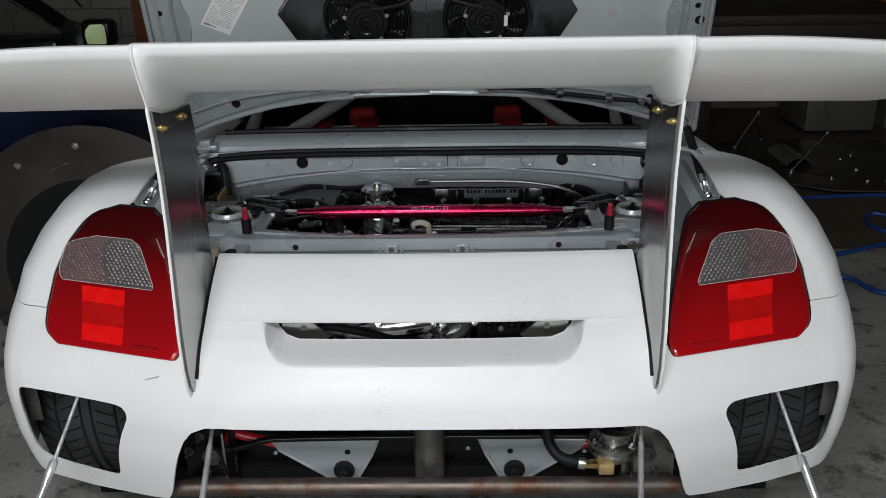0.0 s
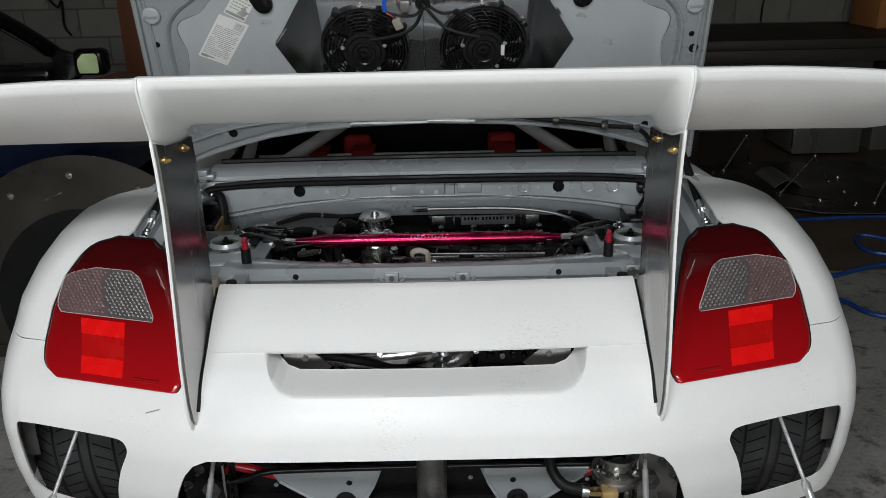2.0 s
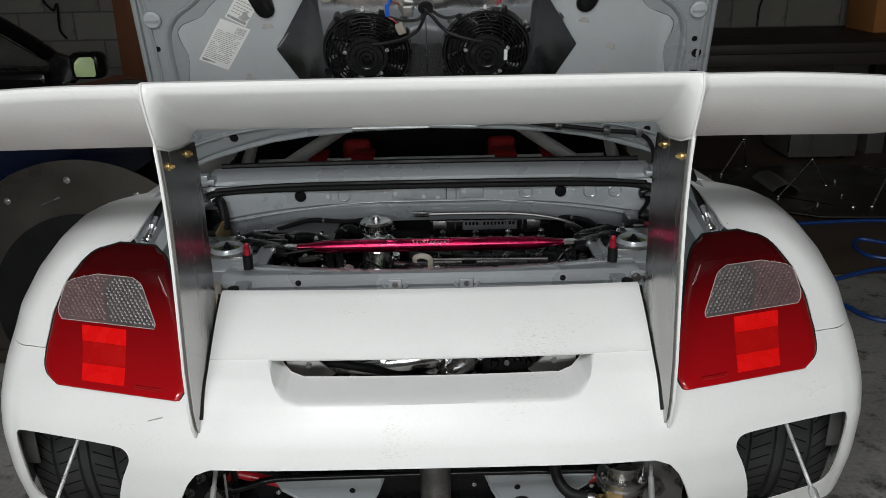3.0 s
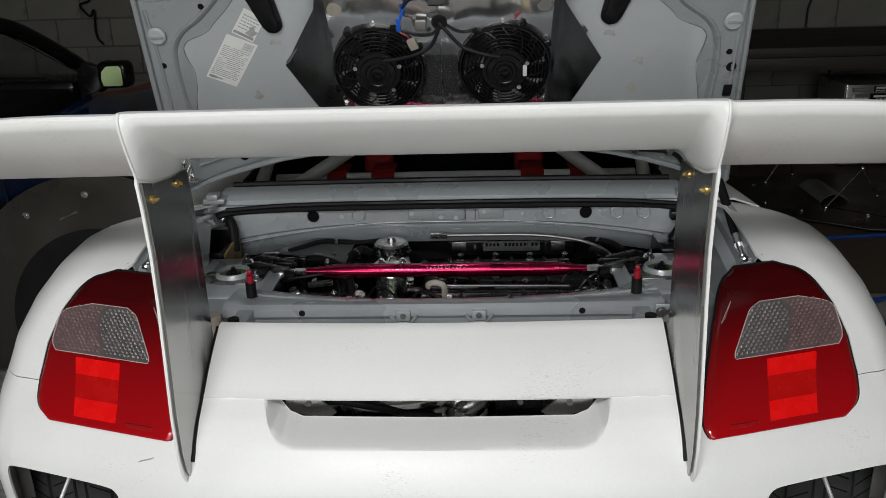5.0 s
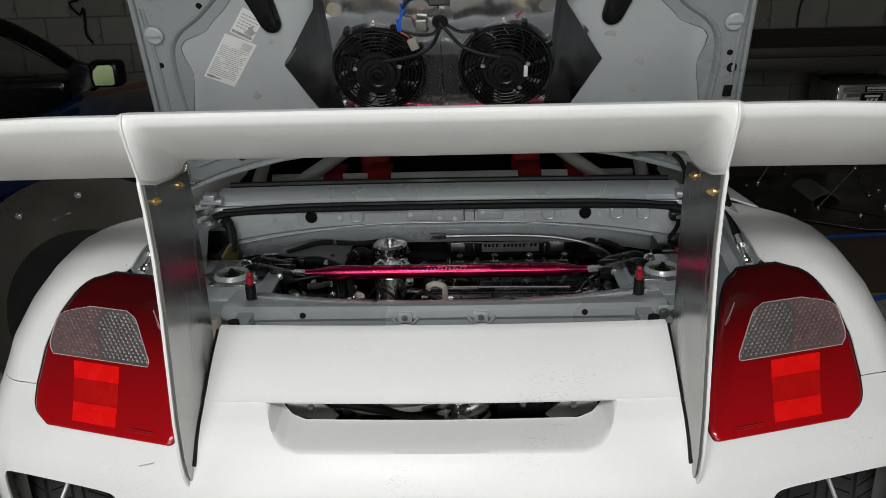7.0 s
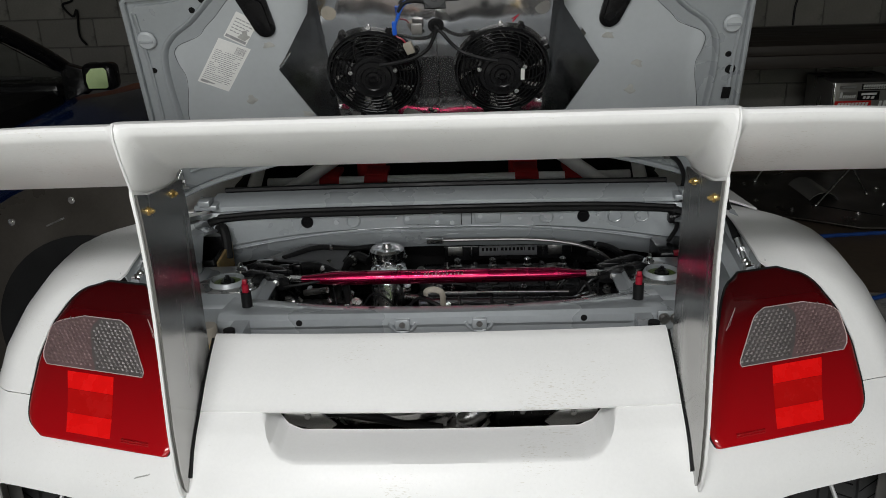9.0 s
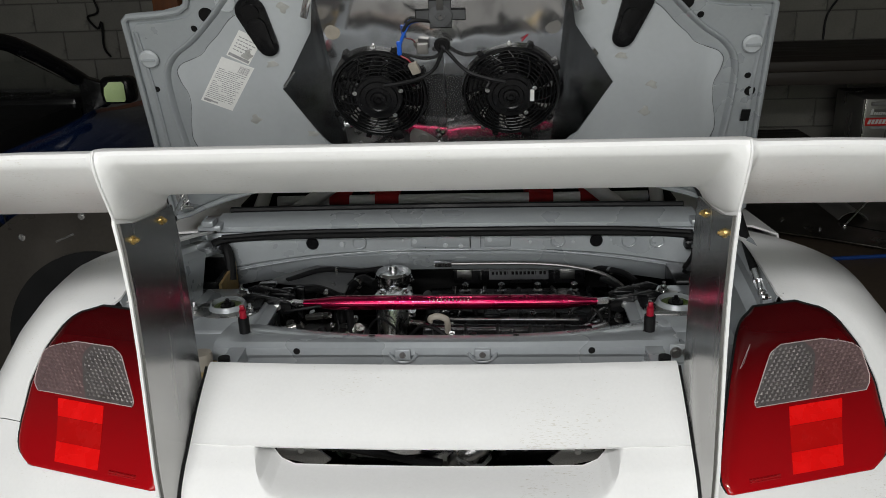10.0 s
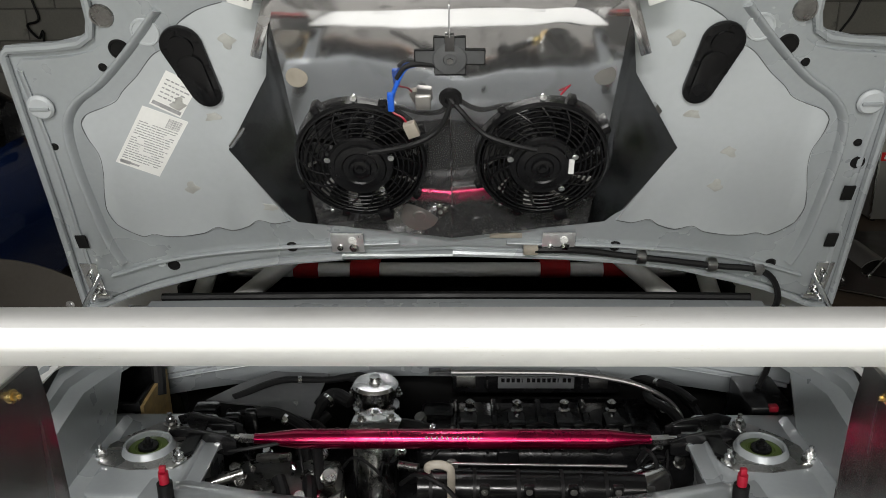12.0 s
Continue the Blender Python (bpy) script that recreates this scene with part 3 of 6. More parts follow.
for s in (-1, 1):
    side = "red plastic tail lamp with a clear ribbed lens"
    zs = [.564, .566, .569, .572, .575, .579, .583, .587, .591, .595, .6] + list(np.linspace(.606, .78, 24)) + [.783, .786, .789, .791, .793, .795, .7965, .7978, .799]
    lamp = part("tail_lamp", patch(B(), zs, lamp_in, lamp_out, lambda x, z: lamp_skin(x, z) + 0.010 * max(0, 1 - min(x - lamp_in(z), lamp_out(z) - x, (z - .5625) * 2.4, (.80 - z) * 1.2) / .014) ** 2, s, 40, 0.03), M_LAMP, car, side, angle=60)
    # seal round the lamp; its black also draws the shadow line at the edge
    edge = [(s * lamp_in(z), lamp_skin(lamp_in(z), z) + .012, z) for z in zs] + [(s * lamp_out(z), lamp_skin(lamp_out(z), z) + .012, z) for z in zs[::-1]]
    part("lamp_seal", tube(B(), edge, .0030, 6, 1, True), M_RUBBER, lamp)
    # moulded triangular mark on the cheek
    tri = [(lamp_in(.757) + .026, .757), (lamp_in(.728) + .012, .726), (lamp_in(.728) + .021, .733)]
    part("moulded_mark", tube(B(), [(s * x, lamp_skin(x, z) - .0006, z) for x, z in tri], .0007, 5, 1, True), M_RIM, lamp)
    # clear lens in two halves, each of small pyramids
    mid = lambda z: lens_in(z) * .5 + lens_out(z) * .5 + .10 * (z - .71)
    for half_name, lo, hi, mt, tall in (("lens_half", lens_in, mid, M_LENS_GREY, .0019), ("lens_half", mid, lens_out, M_LENS, .0017)):
        half_lens = part(half_name, patch(B(), np.linspace(.671, .752, 14), lo, hi, lambda x, z: lamp_skin(x, z) - .003, s, 9, .004), mt, lamp, "clear prismatic reversing lens")
        bm = B()
        p = .0104
        iz = 0
        z = .677
        while z < .7475:
            x = .56 + math.floor((lo(z) + .004 - .56) / p) * p + (p / 2 if iz % 2 else 0)
            while x < hi(z) - .005:
                if x > lo(z) + .005:
                    y = lamp_skin(x, z) - .0032
                    c = bm.verts.new((s * x, y - tall, z))
                    ring = [bm.verts.new((s * (x + dx * p * .5), y + .3 * dx * p * .5, z + dz * p * .5)) for dx, dz in ((1, 0), (0, 1), (-1, 0), (0, -1))]
                    for i in range(4):
                        bm.faces.new((ring[i], ring[(i + 1) % 4], c))
                x += p
            z += p * .5
            iz += 1
        part("lens_pattern", bm, mt, half_lens, angle=5)
    edge = [(s * lens_in(z), lamp_skin(lens_in(z), z) - .004, z) for z in np.linspace(.671, .752, 20)] + [(s * lens_out(z), lamp_skin(lens_out(z), z) - .004, z) for z in np.linspace(.752, .671, 20)]
    part("lens_rim", tube(B(), edge, .0010, 6, 1, True), M_RIM, lamp)
    # reflectors and the darker chamber between
    for z0, z1, nm, mt in ((.6375, .6640, "reflector", M_REFLECT), (.578, .6035, "reflector", M_REFLECT), (.6040, .6370, "lamp_chamber", M_REFLECT_DEEP)):
        part(nm, patch(B(), np.linspace(z0, z1, 12), lambda z: lerp(z, [.578, .664], [.619, .630]), lambda z: lerp(z, [.57, .66], [.713, .733]), lambda x, z: lamp_skin(x, z) - .0016, s, 26, .003), mt, lamp)
    bm = B()
    for i in range(2):
        for k in range(9):
            x = .540 + k * .0065
            box(bm, (s * x - .0022, lamp_skin(x, .577) - .0012, .576 + i * .005), (s * x + .0022, lamp_skin(x, .577) + .004, .5775 + i * .005))
    part("moulded_print", bm, M_RED, lamp)


# ---- wing ----
P0 = [(1.380, 1.2015), (1.372, 1.200), (1.368, 1.195), (1.3688, 1.1855), (1.375, 1.1785), (1.405, 1.155), (1.45, 1.128), (1.51, 1.099), (1.55, 1.087), (1.575, 1.095), (1.585, 1.112), (1.57, 1.129), (1.53, 1.149), (1.48, 1.171), (1.43, 1.190), (1.40, 1.1985)]
P1 = [(1.380, 1.2015), (1.370, 1.200), (1.364, 1.193), (1.363, 1.180), (1.372, 1.150), (1.396, 1.094), (1.45, 1.074), (1.53, 1.062), (1.575, 1.060), (1.592, 1.075), (1.592, 1.105), (1.57, 1.129), (1.53, 1.149), (1.48, 1.171), (1.43, 1.190), (1.40, 1.1985)]
P2 = [(1.380, 1.1985), (1.372, 1.197), (1.368, 1.192), (1.3688, 1.1825), (1.375, 1.1745), (1.405, 1.142), (1.45, 1.107), (1.51, 1.073), (1.55, 1.058), (1.575, 1.066), (1.585, 1.086), (1.57, 1.109), (1.53, 1.134), (1.48, 1.161), (1.43, 1.185), (1.40, 1.195)]


def wing_at(x):
    x = abs(x)
    if x <= .4475:
        k = ease((x - .412) / .0355) ** 2.2
        pr = [((1 - k) * a[0] + k * b[0], (1 - k) * a[1] + k * b[1]) for a, b in zip(P0, P1)]
    else:
        k = 1 - (1 - min(1, ease((x - .4475) / .014))) ** 1.5
        pr = [((1 - k) * a[0] + k * b[0], (1 - k) * a[1] + k * b[1]) for a, b in zip(P1, P2)]
    tip = max(0, (x - .55) / .38)
    out = []
    for y, z in pr:
        cz, cy = 1.13, 1.46
        f = 1 - .55 * max(0, (x - .84) / .09) ** 2 if x > .84 else 1
        z2 = cz + (z - cz) * f - .028 * tip ** 1.6 * (1 if z > 1.12 else .35)
        out.append((cy + (y - cy) * f + .03 * tip ** 2, z2))
    return out


bm = B()
rings = []
xs = sorted({round(float(v), 4) for v in list(np.linspace(-.93, .93, 63)) + [s * v for s in (-1, 1) for v in (.38, .395, .405, .415, .425, .433, .438, .442, .4455, .4475, .4495, .453, .457, .461, .466, .471, .476, .482, .49, .55)]})
for x in xs:
    rings.append([bm.verts.new((x, y, z)) for y, z in wing_at(x)])
for a, b in zip(rings, rings[1:]):
    for k in range(len(a)):
        bm.faces.new((a[k], a[(k + 1) % len(a)], b[(k + 1) % len(b)], b[k]))
bm.faces.new(rings[0])
bm.faces.new(rings[-1][::-1])
wing = part("rear_wing", bm, M_WHITE, car, "white fibreglass wing blade", angle=38)
for s in (-1, 1):
    part("wing_crease", tube(B(), [(s * .4478, y - .0006, z) for y, z in P1[1:6]], .0024, 8, 3), M_WHITE, wing)
BLADE = [(1.398, 1.10), (1.3935, 1.086), (1.401, 1.04), (1.408, .96), (1.409, .87), (1.405, .77), (1.400, .66), (1.404, .58), (1.412, .535), (1.424, .512), (1.445, .52), (1.52, .60), (1.60, .67), (1.618, .72), (1.616, .85), (1.606, 1.0), (1.590, 1.075), (1.55, 1.10), (1.45, 1.13)]
PLATE = [(1.399, 1.086), (1.406, 1.04), (1.413, .96), (1.414, .87), (1.410, .77), (1.405, .66), (1.409, .58), (1.417, .54), (1.43, .52), (1.50, .575), (1.56, .625), (1.61, .668), (1.634, .70), (1.630, .75), (1.624, .85), (1.617, .93), (1.610, 1.0), (1.600, 1.056), (1.585, 1.058), (1.53, 1.060), (1.45, 1.071)]
for s in (-1, 1):
    lean = lambda u, v, w: V(w - math.copysign(.009 * min(1, max(0, (v - .55) / .45)), w), u, v)
    up = part("wing_upright", prism(B(), BLADE, lean, s * .4555, s * .4605, .001), M_WHITE, car, "tall white wing upright faced with aluminium")
    part("aluminium_plate", prism(B(), PLATE, lean, s * .4505, s * .4555, .0006), M_ALU, up, "bare brushed aluminium plate")
    for y, z in ((1.546, 1.044), (1.434, 1.049)):
        bm = B()
        bolt(bm, (s * .4415, y, z), (-s, 0, 0), .005, .007, .003)
        part("bolt", bm, M_GOLD, up, "gold zinc-plated bolt and nut")
    # black strip laid on the skin as the shadow of the gap by the plate
    part("gap_shade_strip", sheet(B(), [[(s * x, tail(.446, z) - (.0014 if z < .6245 else .0062), z) for x in (.4455, .4478, .4502)] for z in np.linspace(.540, .712, 20)], .010, (s * .447, 3, .6)), M_RUBBER, up, "black strip in place of the shaded gap beside the upright")
for x, y0, z0, n in ((-.560, 0, .528, 5),):
    for k in range(n):
        a = V(x + .006 * k, 0, z0 + .0016 * k)
        a.y = tail(a.x, a.z) - .0012
        b = V(a.x + .006, 0, a.z + .0030)
        b.y = tail(b.x, b.z) - .0012
        part("scuff_mark", tube(B(), [a, b], .0016, 6, 1, flat=.5), M_GLUE, bumper, "small grey scuff")


# ---- engine lid ----
def LID(x, s, n=0.0):
    return V(x, 2.272 - .3714 * s - .9285 * n, .968 + .9285 * s - .3714 * n)


LN = V(0, -.9285, -.3714)


def PN(x, s):
    """How far the folded polished panel stands off the lid."""
    return .003 + .125 * s + .018 * (1 - min(abs(x), .262) / .262)


def LIDP(x, s, n=0.0):
    return LID(x, s + .72 * (n + PN(x, s)), n + PN(x, s))


half = [(0, -.032), (.21, -.041), (.335, -.053), (.435, -.070), (.52, -.094), (.60, -.120), (.66, -.146), (.70, -.166), (.735, -.176), (.742, -.165), (.738, -.10), (.724, .10), (.714, .28), (.708, .386), (.698, .395), (.62, .399), (.58, .405), (.560, .418), (.551, .445), (.545, .54), (.535, .61), (.0, .63)]
OUT = half + [(-x, s) for x, s in half[-2:0:-1]]
lid = part("engine_lid", prism(B(), OUT, LID, -.022, -.004, .003), M_SILVER, car, "silver grey engine lid, open, its underside showing", angle=30)
part("lid_flange", tube(B(), [LID(x, s, .000) for x, s in OUT], .0075, 8, 1, True), M_SILVER, lid)
inner = [(x * (1 - .018 / max(abs(x), .2)) if abs(x) > .3 else x, s + (.022 if s < 0.05 else -.016)) for x, s in OUT]
part("lid_frame", prism(B(), inner, LID, -.004, .004, .003), M_SILVER, lid, angle=30)
for s in (-1, 1):
    # pressed ribs
    for path, r in (([(.44, .46), (.50, .395), (.56, .338), (.612, .300), (.640, .255), (.648, .18), (.646, .08), (.640, .0), (.628, -.05)], .017),
                    ([(.690, .36), (.690, .20), (.700, .02), (.706, -.10)], .010),
                    ([(.10, -.003), (.30, -.012), (.45, -.028), (.56, -.050), (.66, -.085)], .014)):
        part("pressed_rib", tube(B(), [LID(s * x, v, .001) for x, v in path], r, 12, 6, flat=.34), M_SILVER, lid, angle=80)
    WAVE = [(.275, .47), (.286, .352), (.381, .210), (.296, .052), (.325, .046), (.355, .054), (.375, .040), (.405, .030), (.435, .038), (.46, .024), (.50, .017), (.53, .016), (.555, .022), (.575, .016), (.595, .026), (.618, .046), (.627, .08), (.620, .12), (.610, .16), (.606, .20), (.616, .235), (.618, .262), (.604, .280), (.575, .292), (.548, .305), (.530, .325), (.50, .352), (.47, .385), (.445, .402), (.415, .44), (.38, .462), (.34, .474)]
    liner = part("lid_liner", prism(B(), [(s * x, v) for x, v in WAVE], LID, .004, .0075, .001), M_LINER, lid, "flat grey liner panel with a wavy edge")
    part("liner_gap", tube(B(), [LID(s * x, v, .0072) for x, v in WAVE[3:]], .0007, 6, 4), M_SHIELD, lid)
    for x, v in ((.47, .20), (.395, .275), (.33, .085), (.46, .13), (.345, .41), (.445, .30)):
        q = [(s * (x + .012 * (1 + .4 * math.sin(3 * a + x * 90)) * math.cos(a)), v + .010 * (1 + .4 * math.cos(2 * a + v * 70)) * math.sin(a)) for a in np.linspace(0, math.tau, 30)[:-1]]
        if (s > 0 and x in (.33, .445)) or (s < 0 and x == .47):
            continue
        part("glue_spot", prism(B(), q, LID, .0075, .0086, .0004), M_GLUE, lid, "dried pale glue spot")
    # holes, plugs and slots
    def cup(x, v, r, mt=M_DARK):
        bm = B()
        lathe(bm, [(0, .0015), (r, .0015), (r + .0005, .003), (r + .003, .0032), (r + .0045, 0.0)], Matrix.Translation(LID(s * x, v, .0036)) @ LN.to_track_quat("Z", "Y").to_matrix().to_4x4(), 22)
        return part("lid_hole", bm, mt, lid)
    cup(.518, .396, .013)
    cup(.553, .365, .003)
    cup(.470, .425, .019, M_LINER)
    cup(.530, .452, .015, M_CAST)
    cup(.302, -.012, .007)
    cup(.680, .215, .003)
    if s > 0:
        cup(.692, .175, .008)
        cup(.60, -.055, .006)
    else:
        cup(.537, -.058, .008)
        cup(.560, -.052, .006, M_LINER)
    for (x, v) in ([(.694, .006)] if s < 0 else [(.694, .006), (.692, .114)]):
        part("lid_slot", box(B(), (-.010, -.015, 0), (.010, .015, .0035), .0008, Matrix.Translation(LID(s * x, v, .0085)) @ LN.to_track_quat("Z", "Y").to_matrix().to_4x4()), M_DARK, lid)
    m = Matrix.Translation(LID(s * .674, .296, .008)) @ LN.to_track_quat("Z", "Y").to_matrix().to_4x4()
    part("lid_buffer", lathe(B(), [(.022, 0), (.022, .003), (.018, .007), (.0, .008)], m, 24), M_LINER, lid)
    part("buffer_slot", box(B(), (-.016, -.003, .007), (.016, .003, .0105), .001, m), M_SILVER, lid)
    # quarter-turn latch
    a, b = (V(s * .416, .405, 0), V(s * .392, .322, 0))
    d = (b - a).normalized()
    w = V(-d.y, d.x, 0)
    q = [a + .034 * (math.cos(t) * w - math.sin(t) * d) for t in np.linspace(0, math.pi, 12)] + [b + .024 * (-math.cos(t) * w + math.sin(t) * d) for t in np.linspace(0, math.pi, 12)]
    latch = part("lid_latch", prism(B(), [(p.x, p.y) for p in q], LID, .0075, .017, .003), M_BLACK, lid, "black plastic bonnet latch")
    q2 = [a * .3 + b * .7 + (p - (a * .5 + b * .5)) * .62 for p in q]
    bm = prism(B(), [(p.x, p.y) for p in q2], LID, .017, .023, .002)
    cyl(bm, LID(a.x, a.y, .017), LID(a.x, a.y, .0215), .020, seg=22)
    for p in (a + .026 * w, a - .026 * w, a - .026 * d, (a + b) / 2 + .024 * w, (a + b) / 2 - .024 * w, b + .016 * w, b - .016 * w):
        part("latch_screw", bolt(B(), LID(p.x, p.y, .0172), LN, .003, .003), M_BLACK, latch)
    part("latch_lever", bm, M_BLACK, latch)
    # hinge plate and side bracket
    m = Matrix.Translation(LID(s * .195, .006, .0125)) @ LN.to_track_quat("Z", "Y").to_matrix().to_4x4()
    part("hinge_plate", box(B(), (-.030, -.022, 0), (.030, .022, .004), .001, m), M_ROD, lid, "dull metal hinge plate")
    part("hinge_bolt", bolt(B(), LID(s * .195 + .012, -.004, .0170), LN, .006, .007), M_CHROME, lid)
    part("hinge_bolt", bolt(B(), LID(s * .195 - .014, -.004, .0170), LN, .004, .005), M_CHROME, lid)
    part("hinge_bolt", bolt(B(), LID(s * .195 + .010, .014, .0170), LN, .005, .003), M_PAPER, lid)
    m = Matrix.Translation(LID(s * .703, -.09, .004)) @ LN.to_track_quat("Z", "Y").to_matrix().to_4x4()
    bm = box(B(), (-.016, -.045, 0), (.016, .038, .004), .001, m)
    box(bm, (-.003, -.042, .004), (.003, .020, .018), .001, m)
    part("strut_bracket", bm, M_CHROME, lid, "steel gas strut bracket")
    bm = bolt(B(), LID(s * .703, -.125, .008), LN, .007, .012, .014)
    cyl(bm, LID(s * .695 - .02, -.128, .018), LID(s * .695 + .02, -.128, .018), .005, seg=10)
    part("strut_stud", bm, M_CHROME, lid)
    # polished panel: two faces folded at the middle, a flap each side
    bm = B()
    def face(pts):
        bm.faces.new([bm.verts.new(LID(s * x, v + .5 * n - .004, n)) for x, v, n in pts])
    A = [(0, .017, PN(0, .017)), (.245, .046, PN(.262, .046)), (.262, .455, PN(.262, .455)), (0, .455, PN(0, .455))]
    fa, fb, ft = V(.245, .046, PN(.262, .046)), V(.262, .455, PN(.262, .455)), V(.379, .210, .011)
    fp = (fb - fa).cross(ft - fa)
    flap = lambda x, v: fa.z - (fp.x * (x - fa.x) + fp.y * (v - fa.y)) / fp.z
    F = [(.245, .046, PN(.262, .046)), (.294, .050, flap(.294, .050)), (.379, .210, .011), (.284, .352, flap(.284, .352)), (.262, .455, PN(.262, .455))]
    Z = [(0, .455, PN(0, .455)), (.262, .455, PN(.262, .455)), (.262, .60, PN(.262, .455) + .006), (0, .60, PN(0, .455) + .006)]
    for f in (A, Z):
        face(f)
    bmesh.ops.subdivide_edges(bm, edges=bm.edges[:], cuts=13, use_grid_fill=True)
    for v in bm.verts:
        v.co += LN * (.0016 * noise.noise(v.co * 7.0) + .0006 * noise.noise(v.co * 19.0))
    bmesh.ops.remove_doubles(bm, verts=bm.verts, dist=.0004)
    bmesh.ops.triangulate(bm, faces=bm.faces)
    panel = part("polished_panel", bm, M_MIRROR, lid, "mirror-polished aluminium heat panel", angle=9)
    bm = B()
    face(F)
    bmesh.ops.triangulate(bm, faces=bm.faces)
    bmesh.ops.subdivide_edges(bm, edges=bm.edges[:], cuts=5, use_grid_fill=True)
    for v in bm.verts:
        v.co += LN * (.0022 * noise.noise(v.co * 9.0) + .0008 * noise.noise(v.co * 23.0))
    part("panel_flap", bm, M_FLAP, panel, "folded polished flap with its dark reflection put into the colour", angle=9)
    # tie rods at the panel's edges
    bm = cyl(B(), LID(s * .372, .222, .016), LID(s * .318, .292, .018), .0045, seg=10)
    cyl(bm, LID(s * .325, .283, .018), LID(s * .312, .300, .019), .008, seg=6)
    if s < 0:
        part("tie_rod", bm, M_CHROME, lid)
    else:
        bm.free()
        part("tie_rod", cyl(B(), LID(.335, .282, .014), LID(.325, .296, .016), .008, seg=6), M_CHROME, lid)
    m = Matrix.Translation(LIDP(s * .272, .42, .002)) @ LN.to_track_quat("Z", "Y").to_matrix().to_4x4() @ pose(0, 0, 0, 0, 0, s * 20)
    part("edge_strip", box(B(), (-.008, -.055, 0), (.008, .055, .004), .001, m), M_CHROME, lid)
    bm = box(B(), (-.018, -.03, 0), (.018, .03, .004), .002, Matrix.Translation(LIDP(s * .288, .475, .006)) @ LN.to_track_quat("Z", "Y").to_matrix().to_4x4() @ pose(0, 0, 0, 0, 0, s * 20))
    part("corner_plate", bm, M_PAPER, lid, "small white painted plate")
    for x, v in ((.286, .462), (.276, .482)):
        part("corner_bolt", bolt(B(), LIDP(s * x, v, .010), LN, .006, .006), M_CHROME, lid)
    m = Matrix.Translation(LIDP(s * .236, .336, .0)) @ LN.to_track_quat("Z", "Y").to_matrix().to_4x4()
    part("round_plug", lathe(B(), [(.017, 0), (.017, .003), (0, .004)], m, 20), M_TAN if s < 0 else M_STAINLESS, lid)

    # ---- electric fan ----
    c = LIDP(s * .148, .199, -.008)
    fn = V(0, -.9285 - .3714 * .02, -.3714 + .9285 * .02).normalized()
    m = Matrix.Translation(c) @ fn.to_track_quat("Z", "Y").to_matrix().to_4x4() @ Matrix.Diagonal((.94, .94, 1.06, 1))
    part("fan_shroud", lathe(B(), [(.108, 0), (.117, 0), (.118, .012), (.116, .030), (.112, .034), (.1085, .034), (.107, .028), (.106, .004), (.108, 0)], m, 44), M_BLACK, lid, "black round fan shroud")
    bm = B()
    for r, h in ((.066, .041), (.075, .0405), (.084, .0395), (.094, .038), (.103, .035)):
        tube(bm, [m @ V(r * math.cos(a), r * math.sin(a), h) for a in np.linspace(0, math.tau, 41)[:-1]], .0019, 6, 1, True)
    for k in range(16):
        a0 = k * math.tau / 16
        tube(bm, [m @ V(r * math.cos(a0 + s * da), r * math.sin(a0 + s * da), h) for r, da, h in ((.040, 0, .041), (.062, .10, .041), (.086, .26, .040), (.110, .46, .032))], .0021, 6, 4)
    part("fan_grille", bm, M_BLACK, lid, "swirled black fan grille")
    part("fan_motor", lathe(B(), [(.056, .030), (.058, .036), (.058, .043), (.055, .046), (.046, .046), (.044, .050), (.032, .051), (.029, .049), (.020, .049), (.018, .054), (.012, .055), (.010, .051), (.006, .051), (.005, .056), (0, .056)], m, 36), M_BLACK, lid)
    # invented dish, added to bounce light out between the blades
    part("fan_reflector", lathe(B(), [(.106, .019), (.104, .022), (.036, .0115), (.034, .0105)], m, 40), M_ALU, lid, "added reflecting dish that brightens the gaps between the blades")
    for k in range(10):
        bm = B()
        a0 = k * math.tau / 10
        rows = [[m @ V(r * math.cos(a0 + t + .25 * (r - .04) / .06), r * math.sin(a0 + t + .25 * (r - .04) / .06), .0245 + .024 * t) for t in np.linspace(0, .40, 5)] for r in np.linspace(.042, .102, 5)]
        sheet(bm, rows, .0015)
        part("fan_blade", bm, M_BLACK, lid)
    for k in range(5):
        a = .35 + k * math.tau / 5
        r = .121 if k % 2 else .058
        part("fan_bolt", bolt(B(), m @ V(r * math.cos(a), r * math.sin(a), .024 if k % 2 else .046), LN, .0035, .004), M_CHROME, lid)
    for a in (.5, 1.2, 2.2, 3.6, 4.4, 5.6):
        part("fan_lug", box(B(), (.108, -.007, .010), (.128, .007, .028), .002, m @ pose(0, 0, 0, 0, 0, math.degrees(a))), M_BLACK, lid)
    part("fan_lug", box(B(), (.098, -.012, .028), (.124, .012, .046), .002, m @ pose(0, 0, 0, 0, 0, -70)), M_BLACK, lid)
    if s > 0:
        part("fan_label", box(B(), (.045, -.015, .0464), (.054, .015, .0474), 0, m), M_PAPER, lid, "small curved white label")
part("fold_seam", tube(B(), [LIDP(0, v, .007) for v in (.03, .12, .2, .28)], .0013, 6, 2), M_CHROME, lid, "bright fold line of the panel")
part("fold_seam", tube(B(), [LIDP(0, v, .008) for v in (.392, .42, .44)], .0013, 6, 2), M_CHROME, lid)
# disc built as the canister top's reflection, and wire ends, at the panel's lower edge
part("mirrored_cap", lathe(B(), [(.034, 0), (.034, .002), (.012, .003), (.010, .006), (0, .006)], Matrix.Translation(LIDP(-.058, .062, .001)) @ LN.to_track_quat("Z", "Y").to_matrix().to_4x4(), 26), M_STAINLESS, lid)
